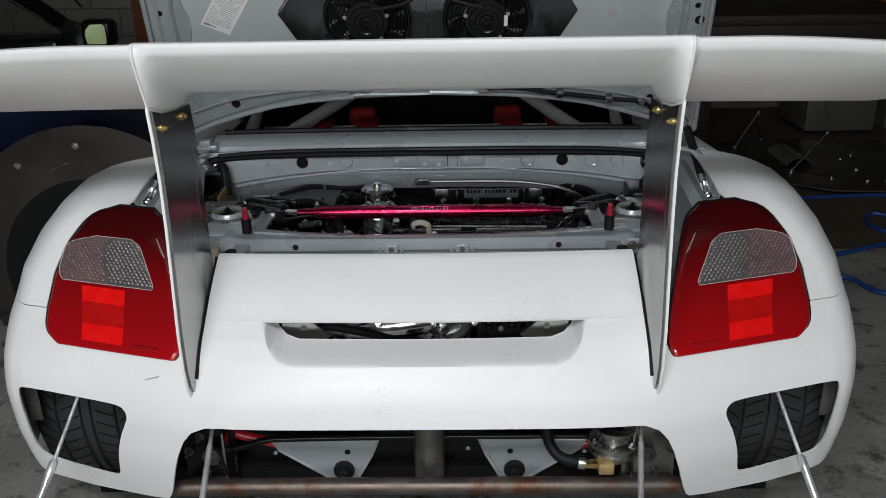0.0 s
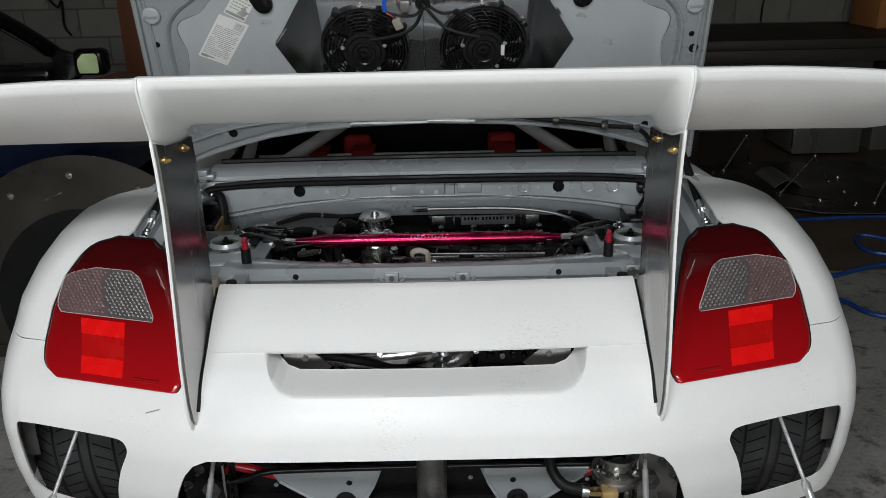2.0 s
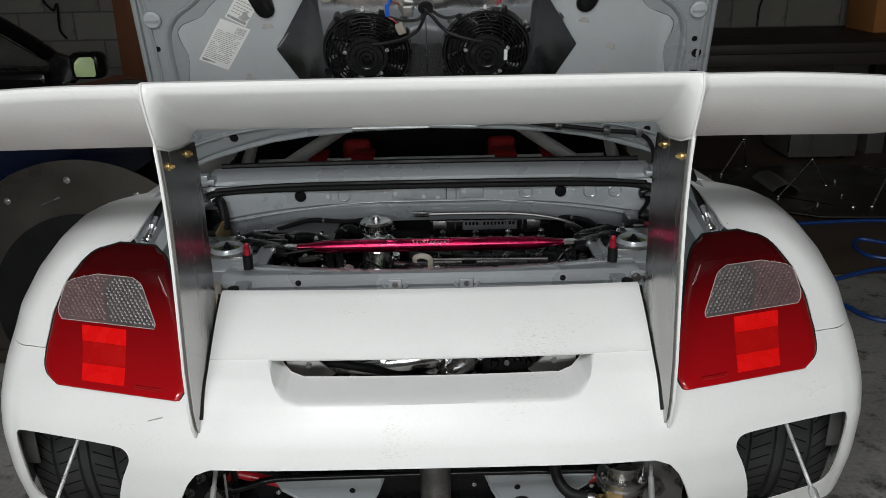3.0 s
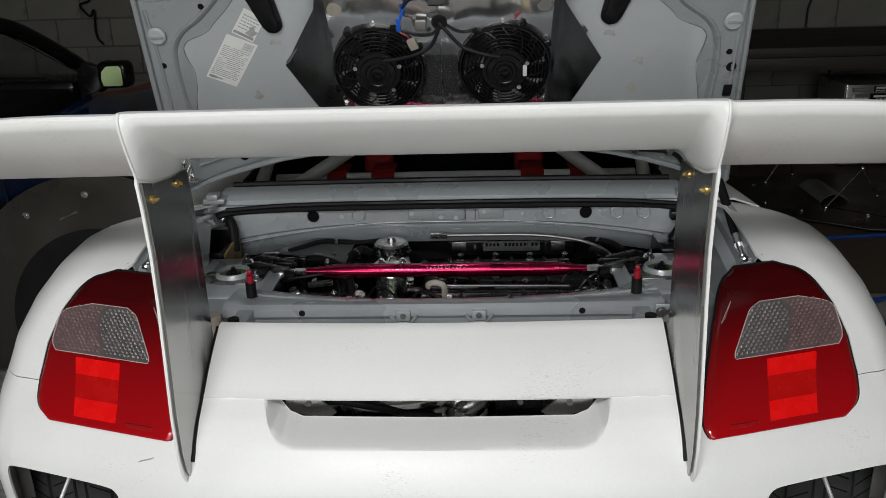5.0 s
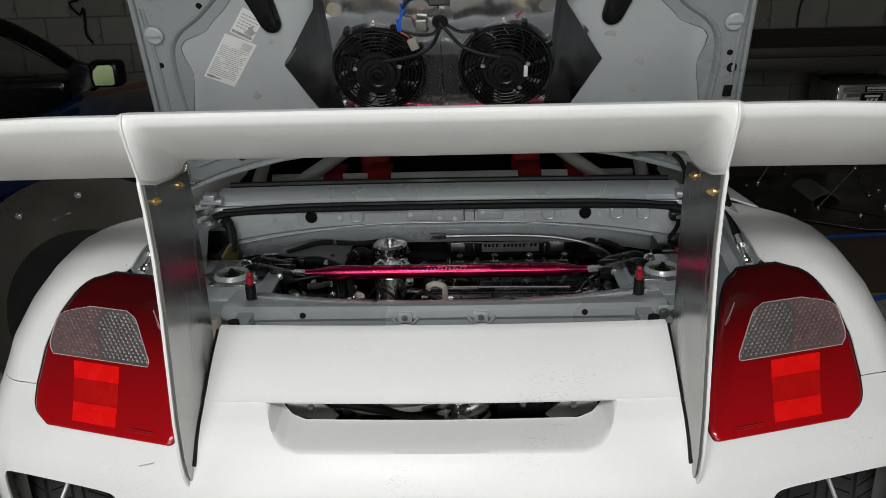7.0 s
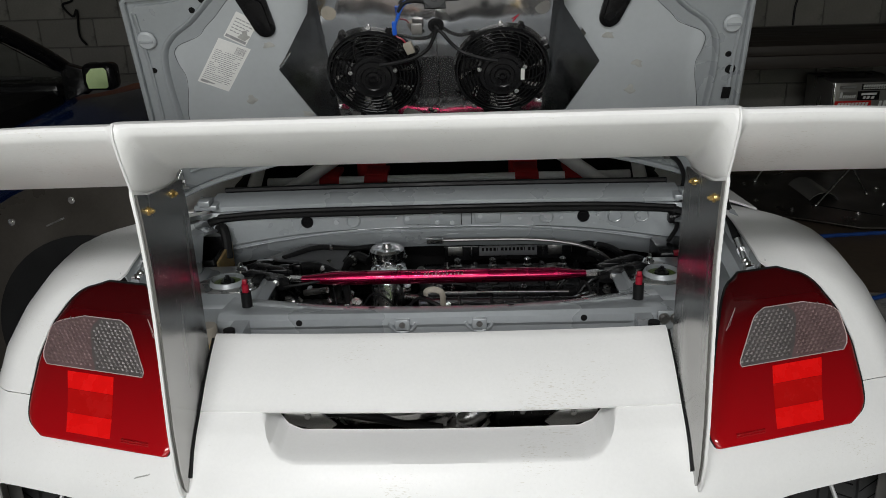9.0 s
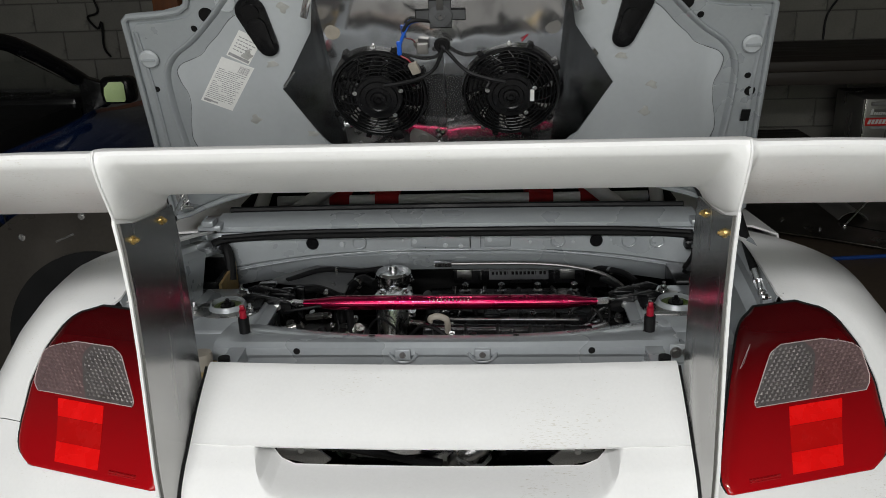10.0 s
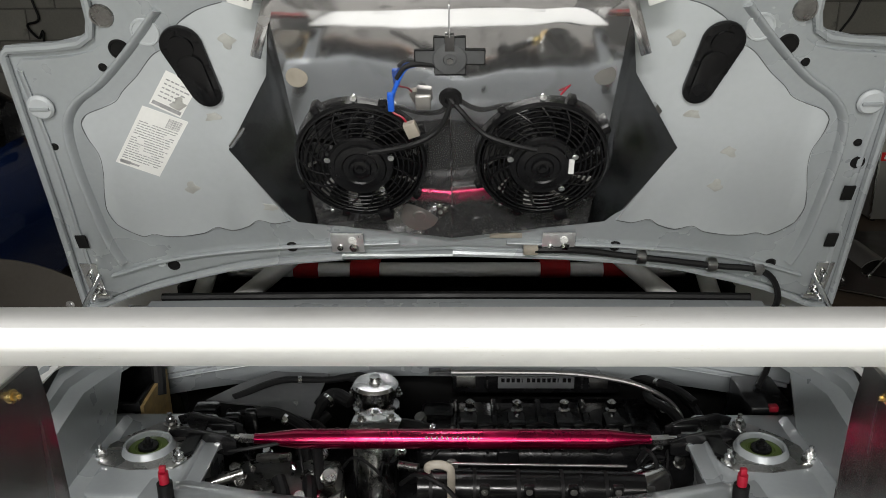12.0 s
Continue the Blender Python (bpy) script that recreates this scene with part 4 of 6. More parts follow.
for x, v in ((-.020, .066), (-.012, .074), (-.022, .080)):
    part("panel_screw", bolt(B(), LIDP(x, v, .001), LN, .004, .006), M_CHROME, lid)
# cut-out with the catch, grommet and wiring
bm = prism(B(), [(-.052, .351), (-.023, .351), (-.023, .334), (.023, .334), (.023, .351), (.052, .351), (.052, .374), (.023, .374), (.023, .394), (-.023, .394), (-.023, .374), (-.052, .374)], LIDP, .0030, .0042)
catch = part("catch_cutout", bm, M_SHIELD, lid, "grey catch behind a cross-shaped cut-out")
part("catch_edge", tube(B(), [LIDP(x, v, .0044) for x, v in ((-.052, .351), (-.023, .351), (-.023, .334), (.023, .334), (.023, .351), (.052, .351), (.052, .374), (.023, .374), (.023, .394), (-.023, .394), (-.023, .374), (-.052, .374))], .0012, 6, 1, True), M_DARK, catch)
part("catch_boss", lathe(B(), [(.026, 0), (.024, .003), (.010, .005), (.009, .002), (0, .002)], Matrix.Translation(LIDP(0, .360, .004)) @ LN.to_track_quat("Z", "Y").to_matrix().to_4x4(), 26), M_SHIELD, catch)
part("catch_slot", prism(B(), [(-.007, .370), (.007, .370), (.007, .396), (-.007, .396)], LIDP, .0055, .0075, .0005), M_STEEL, catch)
part("catch_bolt", bolt(B(), LIDP(0, .358, .0035), LN, .005, .005), M_STEEL, lid)
m = Matrix.Translation(LIDP(0, .297, .0)) @ LN.to_track_quat("Z", "Y").to_matrix().to_4x4()
part("grommet", lathe(B(), [(.017, 0), (.018, .004), (.015, .010), (.009, .010), (.007, .004), (0, .004)], m, 24), M_RUBBER, lid)
W = lambda *p: [LIDP(x, v, n - .022) if v > .1 else LID(x, v, n) for x, v, n in p]
part("fan_cable", tube(B(), W((.003, .296, .022), (-.006, .262, .042), (-.022, .232, .052), (-.055, .210, .066), (-.095, .198, .082), (-.13, .193, .086)), .0042, 8), M_RUBBER, lid)
part("fan_cable", tube(B(), W((-.003, .296, .022), (.018, .268, .040), (.036, .244, .050), (.060, .222, .062), (.10, .205, .080), (.135, .196, .086)), .0042, 8), M_RUBBER, lid)
part("fan_wire", tube(B(), W((-.048, .352, .026), (-.066, .345, .032), (-.078, .322, .044), (-.086, .30, .052), (-.090, .285, .056)), .0034, 8), M_BLUECON, lid, "blue wire and connector")
part("fan_wire", tube(B(), W((-.02, .350, .024), (-.05, .352, .028), (-.068, .345, .034), (-.080, .325, .043)), .004, 8), M_RUBBER, lid)
part("fan_wire", tube(B(), W((-.090, .285, .056), (-.088, .268, .060), (-.074, .258, .064), (-.066, .246, .066)), .0016, 6), M_REDP, lid)
part("wire_connector", box(B(), (-.005, -.016, 0), (.005, .016, .007), .002, Matrix.Translation(LIDP(-.090, .288, .032)) @ LN.to_track_quat("Z", "Y").to_matrix().to_4x4()), M_BLUECON, lid)
part("wire_connector", box(B(), (-.010, -.013, 0), (.010, .013, .012), .002, Matrix.Translation(LIDP(-.060, .240, .042)) @ LN.to_track_quat("Z", "Y").to_matrix().to_4x4() @ pose(0, 0, 0, 0, 0, 20)), M_TAN, lid)
part("wire_connector", box(B(), (-.012, -.012, 0), (.012, .012, .010), .002, Matrix.Translation(LIDP(-.042, .290, .010)) @ LN.to_track_quat("Z", "Y").to_matrix().to_4x4()), M_STAINLESS, lid)
part("fan_wire", tube(B(), W((.17, .300, .03), (.19, .325, .02), (.21, .335, .018), (.235, .325, .018), (.225, .308, .018), (.205, .318, .018)), .0018, 6), M_REDP, lid)
part("lid_harness", tube(B(), W((.15, -.012, .016), (.20, -.008, .02), (.26, -.016, .016), (.318, -.026, .016), (.40, -.036, .018), (.492, -.050, .018), (.56, -.056, .02), (.60, -.075, .02), (.625, -.12, .02), (.632, -.17, .012), (.618, -.205, .0)), .0062, 8), M_RUBBER, lid, "black taped wiring loom")
part("loom_plug", box(B(), (-.014, -.009, 0), (.014, .009, .016), .003, Matrix.Translation(LID(.145, -.012, .006)) @ LN.to_track_quat("Z", "Y").to_matrix().to_4x4()), M_TAN, lid)
for x, v in ((.352, -.031), (.486, -.050), (.575, -.060)):
    part("loom_clip", box(B(), (-.010, -.010, 0), (.010, .010, .022), .004, Matrix.Translation(LID(x, v, .004)) @ LN.to_track_quat("Z", "Y").to_matrix().to_4x4()), M_CAST, lid)
part("paper_tag", box(B(), (-.030, -.006, 0), (.030, .006, .001), 0, Matrix.Translation(LID(.098, .018, .0082)) @ LN.to_track_quat("Z", "Y").to_matrix().to_4x4()), M_TAN, lid)
part("catch_tower", box(B(), (-.045, -.03, 0), (.045, .03, .05), .006, Matrix.Translation(LID(0, .565, .02)) @ LN.to_track_quat("Z", "Y").to_matrix().to_4x4()), M_STEEL, lid)


# stickers with plain bars for print
def sticker(o, u, v, rows):
    o, u, v = [V(*p, 0) for p in (o, u, v)]
    at = lambda a, b, n=0: LID(*(o + a * u + b * v).xy, n)
    st = part("sticker", prism(B(), [(0, 0), (1, 0), (1, 1), (0, 1)], lambda a, b, n: at(a, b, n), .0074, .0082), M_PAPER, lid, "white paper sticker with small grey print")
    bm = B()
    for a0, a1, b0, b1 in rows:
        prism(bm, [(a0, b0), (a1, b0), (a1, b1), (a0, b1)], lambda a, b, n: at(a, b, n), .0082, .0086)
    part("sticker_print", bm, M_INK, lid)


rng = random.Random(4)
rows = [(.06, .50, .045 + 0, .075)]
for i in range(17):
    b0 = .12 + i * .040
    a = .07
    while a < .88:
        w = rng.uniform(.03, .13)
        if rng.random() < .88:
            rows.append((a, min(a + w, .92), b0, b0 + .013))
        a += w + .016
rows += [(.62 + .022 * i, .62 + .022 * i + rng.choice((.007, .013)), .80, .95) for i in range(14)]
rows += [(.08, .30, .03, .085)]
sticker((-.581, .186), (.069, -.032), (.075, .111), rows)
rows = []
for i in range(5):
    a = .12
    while a < .8:
        w = rng.uniform(.05, .15)
        rows.append((a, a + w, .30 + i * .12, .335 + i * .12))
        a += w + .04
rows.append((.05, .95, .05, .15))
sticker((-.494, .301), (.046, -.028), (.042, .060), rows)


# ---- gas struts ----
for s in (-1, 1):
    a, b = V(s * .632, 1.80, .792), V(s * .690, 2.305, .888)
    d = (b - a).normalized()
    bm = cyl(B(), a + d * .09, a + d * .36, .0105, seg=16)
    strut = part("gas_strut", bm, M_RUBBER, car, "black gas strut holding the lid up")
    part("strut_stem", cyl(B(), a + d * .02, a + d * .05, .006, seg=12), M_CHROME, strut)
    part("strut_sleeve", cyl(B(), a + d * .05, a + d * .09, .0112, seg=16), M_CHROME, strut)
    part("strut_rod", cyl(B(), a + d * .36, b, .0045, seg=12), M_CHROME, strut, "bright steel rod")
    bm = bolt(B(), a + V(0, -.004, 0), (s, -.3, 0), .008, .008, .016)
    bmesh.ops.create_uvsphere(bm, u_segments=12, v_segments=8, radius=.009, matrix=Matrix.Translation(a + d * .012))
    part("strut_foot", bm, M_CHROME, strut)


# ---- engine bay ----
bay = part("rear_bulkhead", sheet(B(), [[(x, 2.305 + .02 * (x / .6) ** 2 * lerp(z, [.70, .775], [-1.5, -1]) + (0.012 if z < .715 else 0), z + (-.045 * max(0, (abs(x) - .2) / .45) ** 2 if z < .73 else 0)) for x in np.linspace(-.66, .66, 45)] for z in (.700, .708, .716, .722, .73, .745, .762, .775)], .004, (0, 3, .7)), M_SILVER, car, "silver grey engine bay bulkhead", angle=25)
part("bulkhead_ledge", sheet(B(), [[(x, y - .02 * (x / .6) ** 2, z - .045 * max(0, (abs(x) - .2) / .45) ** 2) for x in np.linspace(-.62, .62, 31)] for y, z in ((2.312, .703), (2.318, .690), (2.328, .672), (2.345, .650))], .004, (0, 2.3, .2)), M_SILVER, bay)
for s in (-1, 1):
    part("bulkhead_plug", lathe(B(), [(0, .003), (.014, .003), (.0165, 0)], axis((s * .368, 2.2915, .741), (0, -1, 0)), 24), M_BLACK, bay, "black rubber plug")
for x in (.45, .52, .27, -.245):
    part("pressed_ring", tube(B(), [(x + .018 * math.cos(a), 2.2985 - .02 * (x / .6) ** 2, .741 + .016 * math.sin(a)) for a in np.linspace(0, math.tau, 25)[:-1]], .0016, 6, 1, True), M_SILVER, bay)
for x, z, r in ((-.29, .738, .0045), (-.10, .742, .004), (.095, .745, .004), (.02, .728, .004), (.31, .738, .003), (.405, .744, .002), (-.02, .730, .004), (-.13, .746, .002), (.20, .738, .003)):
    part("bulkhead_bolt", bolt(B(), (x, 2.2985 - .02 * (x / .6) ** 2, z), (0, -1, 0), r, .003), M_LINER, bay)
for x, z0, z1 in ((.045, .722, .766), (.072, .722, .766), (-.072, .722, .766)):
    part("panel_joint", box(B(), (x - .0006, 2.2990, z0), (x + .0006, 2.303, z1)), M_DARK, bay)
part("bulkhead_overlay", box(B(), (-.068, 2.2990, .724), (.043, 2.303, .766), .001), M_SILVER, bay)
for x in (-.075, .115):
    part("bulkhead_boss", box(B(), (x - .035, 2.2972, .725), (x + .035, 2.312, .765), .004), M_SILVER, bay)
for dz, r in ((.0, .0012),):
    part("pressed_ridge", tube(B(), [(x, 2.2985 - .022 * (x / .6) ** 2, .7185 + dz - .05 * max(0, (abs(x) - .15) / .45) ** 1.6) for x in np.linspace(-.58, .58, 25)], r, 8, 1), M_SILVER, bay)
for x in (-.33, -.24, -.11, .02, .10, .20, -.29, .26):
    part("weld_tab", box(B(), (x - .016, 2.312, .690), (x + .016, 2.322, .696), .002), M_LINER, bay)
rows = []
for y, z in ((2.300, .772), (2.292, .780), (2.293, .792), (2.305, .803), (2.335, .810), (2.36, .812), (2.368, .806), (2.372, .79)):
    rows.append([(x, y, z - .004 * (x / .6) ** 2) for x in np.linspace(-.62, .62, 25)])
part("window_sill", sheet(B(), rows, .004, (0, 2.33, .6)), M_SILVER, car, "silver grey sill below the rear window", angle=40)
part("sill_seal", tube(B(), [(x, 2.372, .815 - .004 * (x / .6) ** 2) for x in np.linspace(-.60, .60, 13)], .009, 8, 1), M_RUBBER, car)
part("weatherstrip", tube(B(), [(-.67, 2.12, .715), (-.665, 2.2, .728), (-.64, 2.26, .745), (-.58, 2.283, .760), (-.4, 2.287, .7665), (0, 2.289, .768), (.4, 2.287, .7665), (.58, 2.283, .760), (.64, 2.26, .745), (.665, 2.2, .728), (.67, 2.12, .715)], .0105, 8), M_RUBBER, car, "black rubber weatherstrip")
part("weatherstrip_lip", tube(B(), [(-.60, 2.275, .767), (-.4, 2.279, .7775), (0, 2.281, .779), (.4, 2.279, .7775), (.60, 2.275, .767)], .0068, 8), M_RUBBER, car)
for s in (-1, 1):
    bm = box(B(), (s * .60, 2.27, .785), (s * .66, 2.36, .80), .004)
    box(bm, (s * .615, 2.26, .80), (s * .645, 2.30, .815), .003)
    prism(bm, [(2.25, .76), (2.30, .79), (2.36, .80), (2.36, .775), (2.28, .75)], lambda u, v, w: V(w, u, v), s * .66, s * .667)
    part("lid_hinge", bm, M_SILVER, car, "grey lid hinge")

    # strut tower with its mount
    tower = part("strut_tower", box(B(), (s * .425, 1.875, .50), (s * .60, 2.13, .686), .012, seg=3), M_SILVER, car, "silver grey strut tower")
    m = Matrix.Translation((s * .512, 2.005, .684)) @ Matrix.Diagonal((.88, .88, 1, 1))
    part("mount_ring", lathe(B(), [(.058, 0), (.058, .003), (.051, .004), (.048, .010), (.045, .015), (.042, .016), (.040, .014), (.039, .004), (0, .004)], m, 40), M_SILVER, tower, "pale grey strut mount ring")
    part("mount_cap", lathe(B(), [(.0385, .004), (.036, .007), (.025, .008), (.023, .006), (0, .006)], m, 28), M_GREEN, tower, "lime and black damper top")
    part("damper_nut", lathe(B(), [(.020, .006), (.019, .011), (.010, .012), (.010, .018), (.005, .018), (.005, .024), (0, .024)], m, 12), M_BLACK, tower)
    q = []
    for a0 in (200, 330, 80):
        for da in (-14, 0, 14):
            a = radians((a0 if s < 0 else 180 - a0) + da)
            q.append((.512 * s + .083 * math.cos(a), 2.005 + .083 * math.sin(a)))
        a = radians((a0 if s < 0 else 180 - a0) + 60)
        q.append((.512 * s + .062 * math.cos(a), 2.005 + .062 * math.sin(a)))
    q.sort(key=lambda p: math.atan2(p[1] - 2.005, p[0] - .512 * s))
    part("mount_plate", prism(B(), q, lambda u, v, w: V(u, v, w), .6855, .6895, .001), M_CAST, tower)
    for a0 in (200, 330, 80):
        a = radians(a0 if s < 0 else 180 - a0)
        part("mount_nut", bolt(B(), (.512 * s + .075 * math.cos(a), 2.005 + .075 * math.sin(a), .6915), (0, 0, 1), .008, .011, .010), M_CHROME, tower)
    part("side_shelf", sheet(B(), [[(s * x, y, z + (.016 if x > .57 else 0)) for x in (.40, .43, .47, .52, .56, .59, .615)] for y, z in ((1.72, .600), (1.76, .645), (1.80, .676), (1.86, .680), (1.95, .679), (2.1, .678), (2.14, .66), (2.2, .60))], .005, (s * .5, 1.95, .2)), M_SILVER, car, "silver grey bay side pressing", angle=25)
    part("shelf_hole", lathe(B(), [(0, .0012), (.011, .0012), (.012, 0)], Matrix.Translation((s * .475, 1.835, .6795)), 18), M_DARK, car)
    # lid pin on its bracket
    bm = box(B(), (s * .405, 1.685, .690), (s * .440, 1.86, .694), .001, seg=1)
    box(bm, (s * .405, 1.685, .664), (s * .409, 1.86, .690))
    bracket = part("pin_bracket", bm, M_SILVER, car, "folded grey steel bracket with a lid pin")
    pin = part("pin_rubber", cyl(B(), (s * .424, 1.842, .700), (s * .424, 1.842, .734), .0115, seg=20), M_RUBBER, bracket)
    bm = cyl(B(), (s * .424, 1.842, .734), (s * .424, 1.842, .752), .0075, seg=14)
    box(bm, (s * .424 - .005, 1.838, .752), (s * .424 + .005, 1.846, .763), .002)
    part("pin_tip", bm, M_REDP, bracket, "red anodised pin tip")
    part("pin_nut", bolt(B(), (s * .424, 1.842, .6955), (0, 0, 1), .009, .006), M_CHROME, bracket)
    part("bracket_bump", cyl(B(), (s * .432, 1.72, .694), (s * .432, 1.72, .703), .012, seg=18), M_RUBBER, bracket)

# rear cross member
rows = []
for y, z, k in ((1.885, .660, 1), (1.872, .676, 1), (1.845, .690, .8), (1.80, .701, .3), (1.788, .701, .1), (1.780, .693, 0), (1.778, .678, 0), (1.783, .670, 0), (1.785, .640, 0), (1.80, .632, 0), (1.84, .630, 0)):
    rows.append([(x, y + .075 * k * (abs(x) / .45) ** 2.2, z) for x in np.linspace(-.475, .475, 37)])
beam = part("cross_member", sheet(B(), rows, .004, (0, 1.85, .5)), M_SILVER, car, "silver grey rear cross member", angle=28)
for s in (-1, 1):
    bm = tube(B(), [(s * .081 + .028 * math.cos(a), 1.7795, .683 + .022 * math.sin(a)) for a in np.linspace(math.pi, math.tau, 12)], .004, 8, 1)
    box(bm, (s * .081 - .016, 1.770, .668), (s * .081 + .016, 1.783, .692), .003)
    part("latch_boss", bm, M_SILVER, beam)
    part("boss_nut", bolt(B(), (s * .081, 1.771, .681), (0, -1, 0), .0045, .004), M_STEEL, beam)
    part("boss_hole", lathe(B(), [(0, .001), (.006, .001), (.007, 0)], Matrix.Translation((s * .15, 1.825, .6985)) @ pose(0, 0, 0, -14), 16), M_DARK, beam)
    part("boss_hole", lathe(B(), [(0, .001), (.006, .001), (.007, 0)], axis((s * .30, 1.779, .686), (0, -1, .1)), 16), M_DARK, beam)
for x in (-.33, -.21, .015, .2):
    part("beam_bolt", bolt(B(), (x, 1.865, .684), (0, -.3, 1), .004, .004), M_CHROME, beam)
part("nut_plate", box(B(), (.45, 1.765, .665), (.50, 1.769, .705), .001), M_SILVER, car)
for x in (.463, .487):
    part("plate_nut", bolt(B(), (x, 1.765, .688), (0, -1, 0), .008, .008), M_STEEL, car)

# strut brace
brace = part("strut_brace", lathe(B(), [(.009, 0), (.010, .02), (.0175, .075), (.0175, .615), (.010, .67), (.009, .692), (0, .692)], axis((-.347, 2.063, .671), (.694, .007, -.003)), 28), M_ANOD, car, "magenta anodised strut brace with steel ends", angle=40)
for s in (-1, 1):
    bm = cyl(B(), (s * .345, 2.064, .670), (s * .375, 2.064, .672), .009, seg=6)
    cyl(bm, (s * .37, 2.064, .672), (s * .395, 2.064, .673), .006, seg=12)
    part("brace_end", bm, M_CHROME, brace)
    bm = box(B(), (s * .385, 2.045, .655), (s * .47, 2.053, .690), .003)
    box(bm, (s * .385, 2.077, .655), (s * .47, 2.085, .690), .003)
    prism(bm, [(s * .43, 1.985), (s * .452, 1.965), (s * .464, 1.985), (s * .452, 2.015), (s * .452, 2.05), (s * .468, 2.075), (s * .462, 2.10), (s * .43, 2.10)], lambda u, v, w: V(u, v, w), .690, .697, .001)
    for y in (2.038, 2.086):
        prism(bm, [(s * .372, .658), (s * .392, .652), (s * .480, .676), (s * .488, .700), (s * .462, .708), (s * .400, .694), (s * .374, .682)], lambda u, v, w: V(u, w, v), y, y + .006, .001)
    part("brace_bracket", bm, M_BLACK, brace, "black clevis bracket")
    part("brace_bolt", bolt(B(), (s * .405, 2.043, .673), (0, -1, 0), .009, .008, .004), M_CHROME, brace)
bm = B()
for i in range(11):
    x = -.045 + i * .009
    box(bm, (x - .0014, 2.0455, .6805), (x + .0016, 2.05, .6840 if i % 3 else .6850))
part("brace_print", bm, M_RIM, brace)

# engine
eng = part("engine", box(B(), (-.32, 1.93, .18), (.44, 2.40, .50), .03), M_ENGINE, car, "black and cast aluminium engine", angle=30)
part("valve_cover", box(B(), (-.07, 2.13, .48), (.41, 2.32, .605), .018, seg=3), M_ENGINE, eng)
bm = B()
for x in (0, .08, .17, .26, .35):
    box(bm, (x - .006, 2.13, .60), (x + .006, 2.31, .612), .003)
part("cover_ribs", bm, M_ENGINE, eng)
for i in range(4):
    x = .032 + i * .0925
    bm = lathe(B(), [(.012, 0), (.012, .014), (.008, .018), (.009, .030), (.004, .034), (0, .034)], Matrix.Translation((x, 2.245, .612)), 14)
    part("coil_stud", bm, M_CHROME, eng)
    bm = box(B(), (x - .020, 2.185, .600), (x + .014, 2.235, .628), .004)
    part("coil_plug", bm, M_BLACK, eng)
    part("coil_tag", box(B(), (x - .014, 2.1835, .608), (x + .006, 2.185, .620), 0), M_CAST, eng)
    part("coil_lead", tube(B(), [(x + .014, 2.20, .615), (x + .035, 2.20, .618), (x + .055, 2.21, .612), (x + .07, 2.22, .60)], .004, 6), M_RUBBER, eng)
part("fuel_rail", box(B(), (-.005, 2.362, .595), (.35, 2.39, .638), .005), M_ENGINE, eng)
part("rail_badge", box(B(), (.092, 2.3595, .608), (.252, 2.3625, .636), .001), M_SHIELD, eng, "grey name plate with dark lettering strokes")
bm = B()
for i in range(14):
    x = .099 + i * .0107
    box(bm, (x, 2.3585, .623), (x + (.002 if i in (4, 11) else .007), 2.3597, .632))
part("badge_print", bm, M_BLACK, eng)
for x0, x1 in ((.005, .045), (.282, .322)):
    part("rail_end", box(B(), (x0, 2.3595, .608), (x1, 2.3625, .636), .001), M_CAST, eng)
for x0 in (.068, .266):
    part("rail_strip", box(B(), (x0, 2.3595, .608), (x0 + .004, 2.3625, .636)), M_CHROME, eng)
part("braided_hose", tube(B(), [(-.01, 2.295, .680), (.1, 2.295, .680), (.22, 2.295, .678), (.31, 2.285, .672), (.38, 2.265, .661), (.43, 2.22, .640), (.44, 2.14, .60)], .0050, 10), M_STEEL, eng, "braided steel hose")
part("black_hose", tube(B(), [(.0, 2.44, .630), (.2, 2.44, .628), (.36, 2.40, .632), (.45, 2.30, .635), (.48, 2.2, .61), (.47, 2.12, .57)], .010, 10), M_RUBBER, eng)
part("hose_union", cyl(B(), (-.05, 2.295, .680), (-.005, 2.295, .680), .009, seg=6), M_CHROME, eng)
m = Matrix.Translation((-.155, 2.262, .56))
part("pressure_regulator", lathe(B(), [(.038, 0), (.040, .04), (.047, .046), (.047, .066), (.036, .070), (.036, .088), (.046, .092), (.046, .110), (.041, .116), (.012, .117), (.010, .128), (0, .128)], m, 26), M_CHROME, eng, "polished aluminium regulator")
for a in range(6):
    part("regulator_bolt", bolt(B(), (-.155 + .046 * math.cos(a), 2.262 + .046 * math.sin(a), .648), (0, 0, 1), .005, .010, .006), M_CHROME, eng)
m = Matrix.Translation((-.145, 2.135, .45))
part("catch_canister", lathe(B(), [(.043, 0), (.043, .185), (.040, .192), (.044, .194), (.044, .200), (.0, .203)], m, 32), M_CHROME, eng, "polished cylindrical canister")
bm = prism(B(), [(-.19, 2.12), (-.185, 2.16), (-.155, 2.19), (-.115, 2.18), (-.095, 2.15), (-.10, 2.115)], lambda u, v, w: V(u, v, w), .652, .660, .001)
part("canister_plate", bm, M_CHROME, eng)
for x, y in ((-.17, 2.15), (-.115, 2.155), (-.145, 2.17)):
    part("canister_bolt", bolt(B(), (x, y, .661), (0, 0, 1), .006, .007), M_CHROME, eng)
# thin steel rod modelled as the highlight line along the gloss black intake
part("pipe_highlight", cyl(B(), (.0, 2.035, .640), (.30, 2.035, .636), .0026, seg=12), M_STEEL, eng)
part("intake_pipe", cyl(B(), (-.06, 2.03, .595), (.33, 2.03, .590), .033, seg=26), M_BLACK, eng, "gloss black intake pipe")
part("pipe_clamp", cyl(B(), (.31, 2.03, .592), (.375, 2.06, .600), .030, seg=24), M_CHROME, eng)
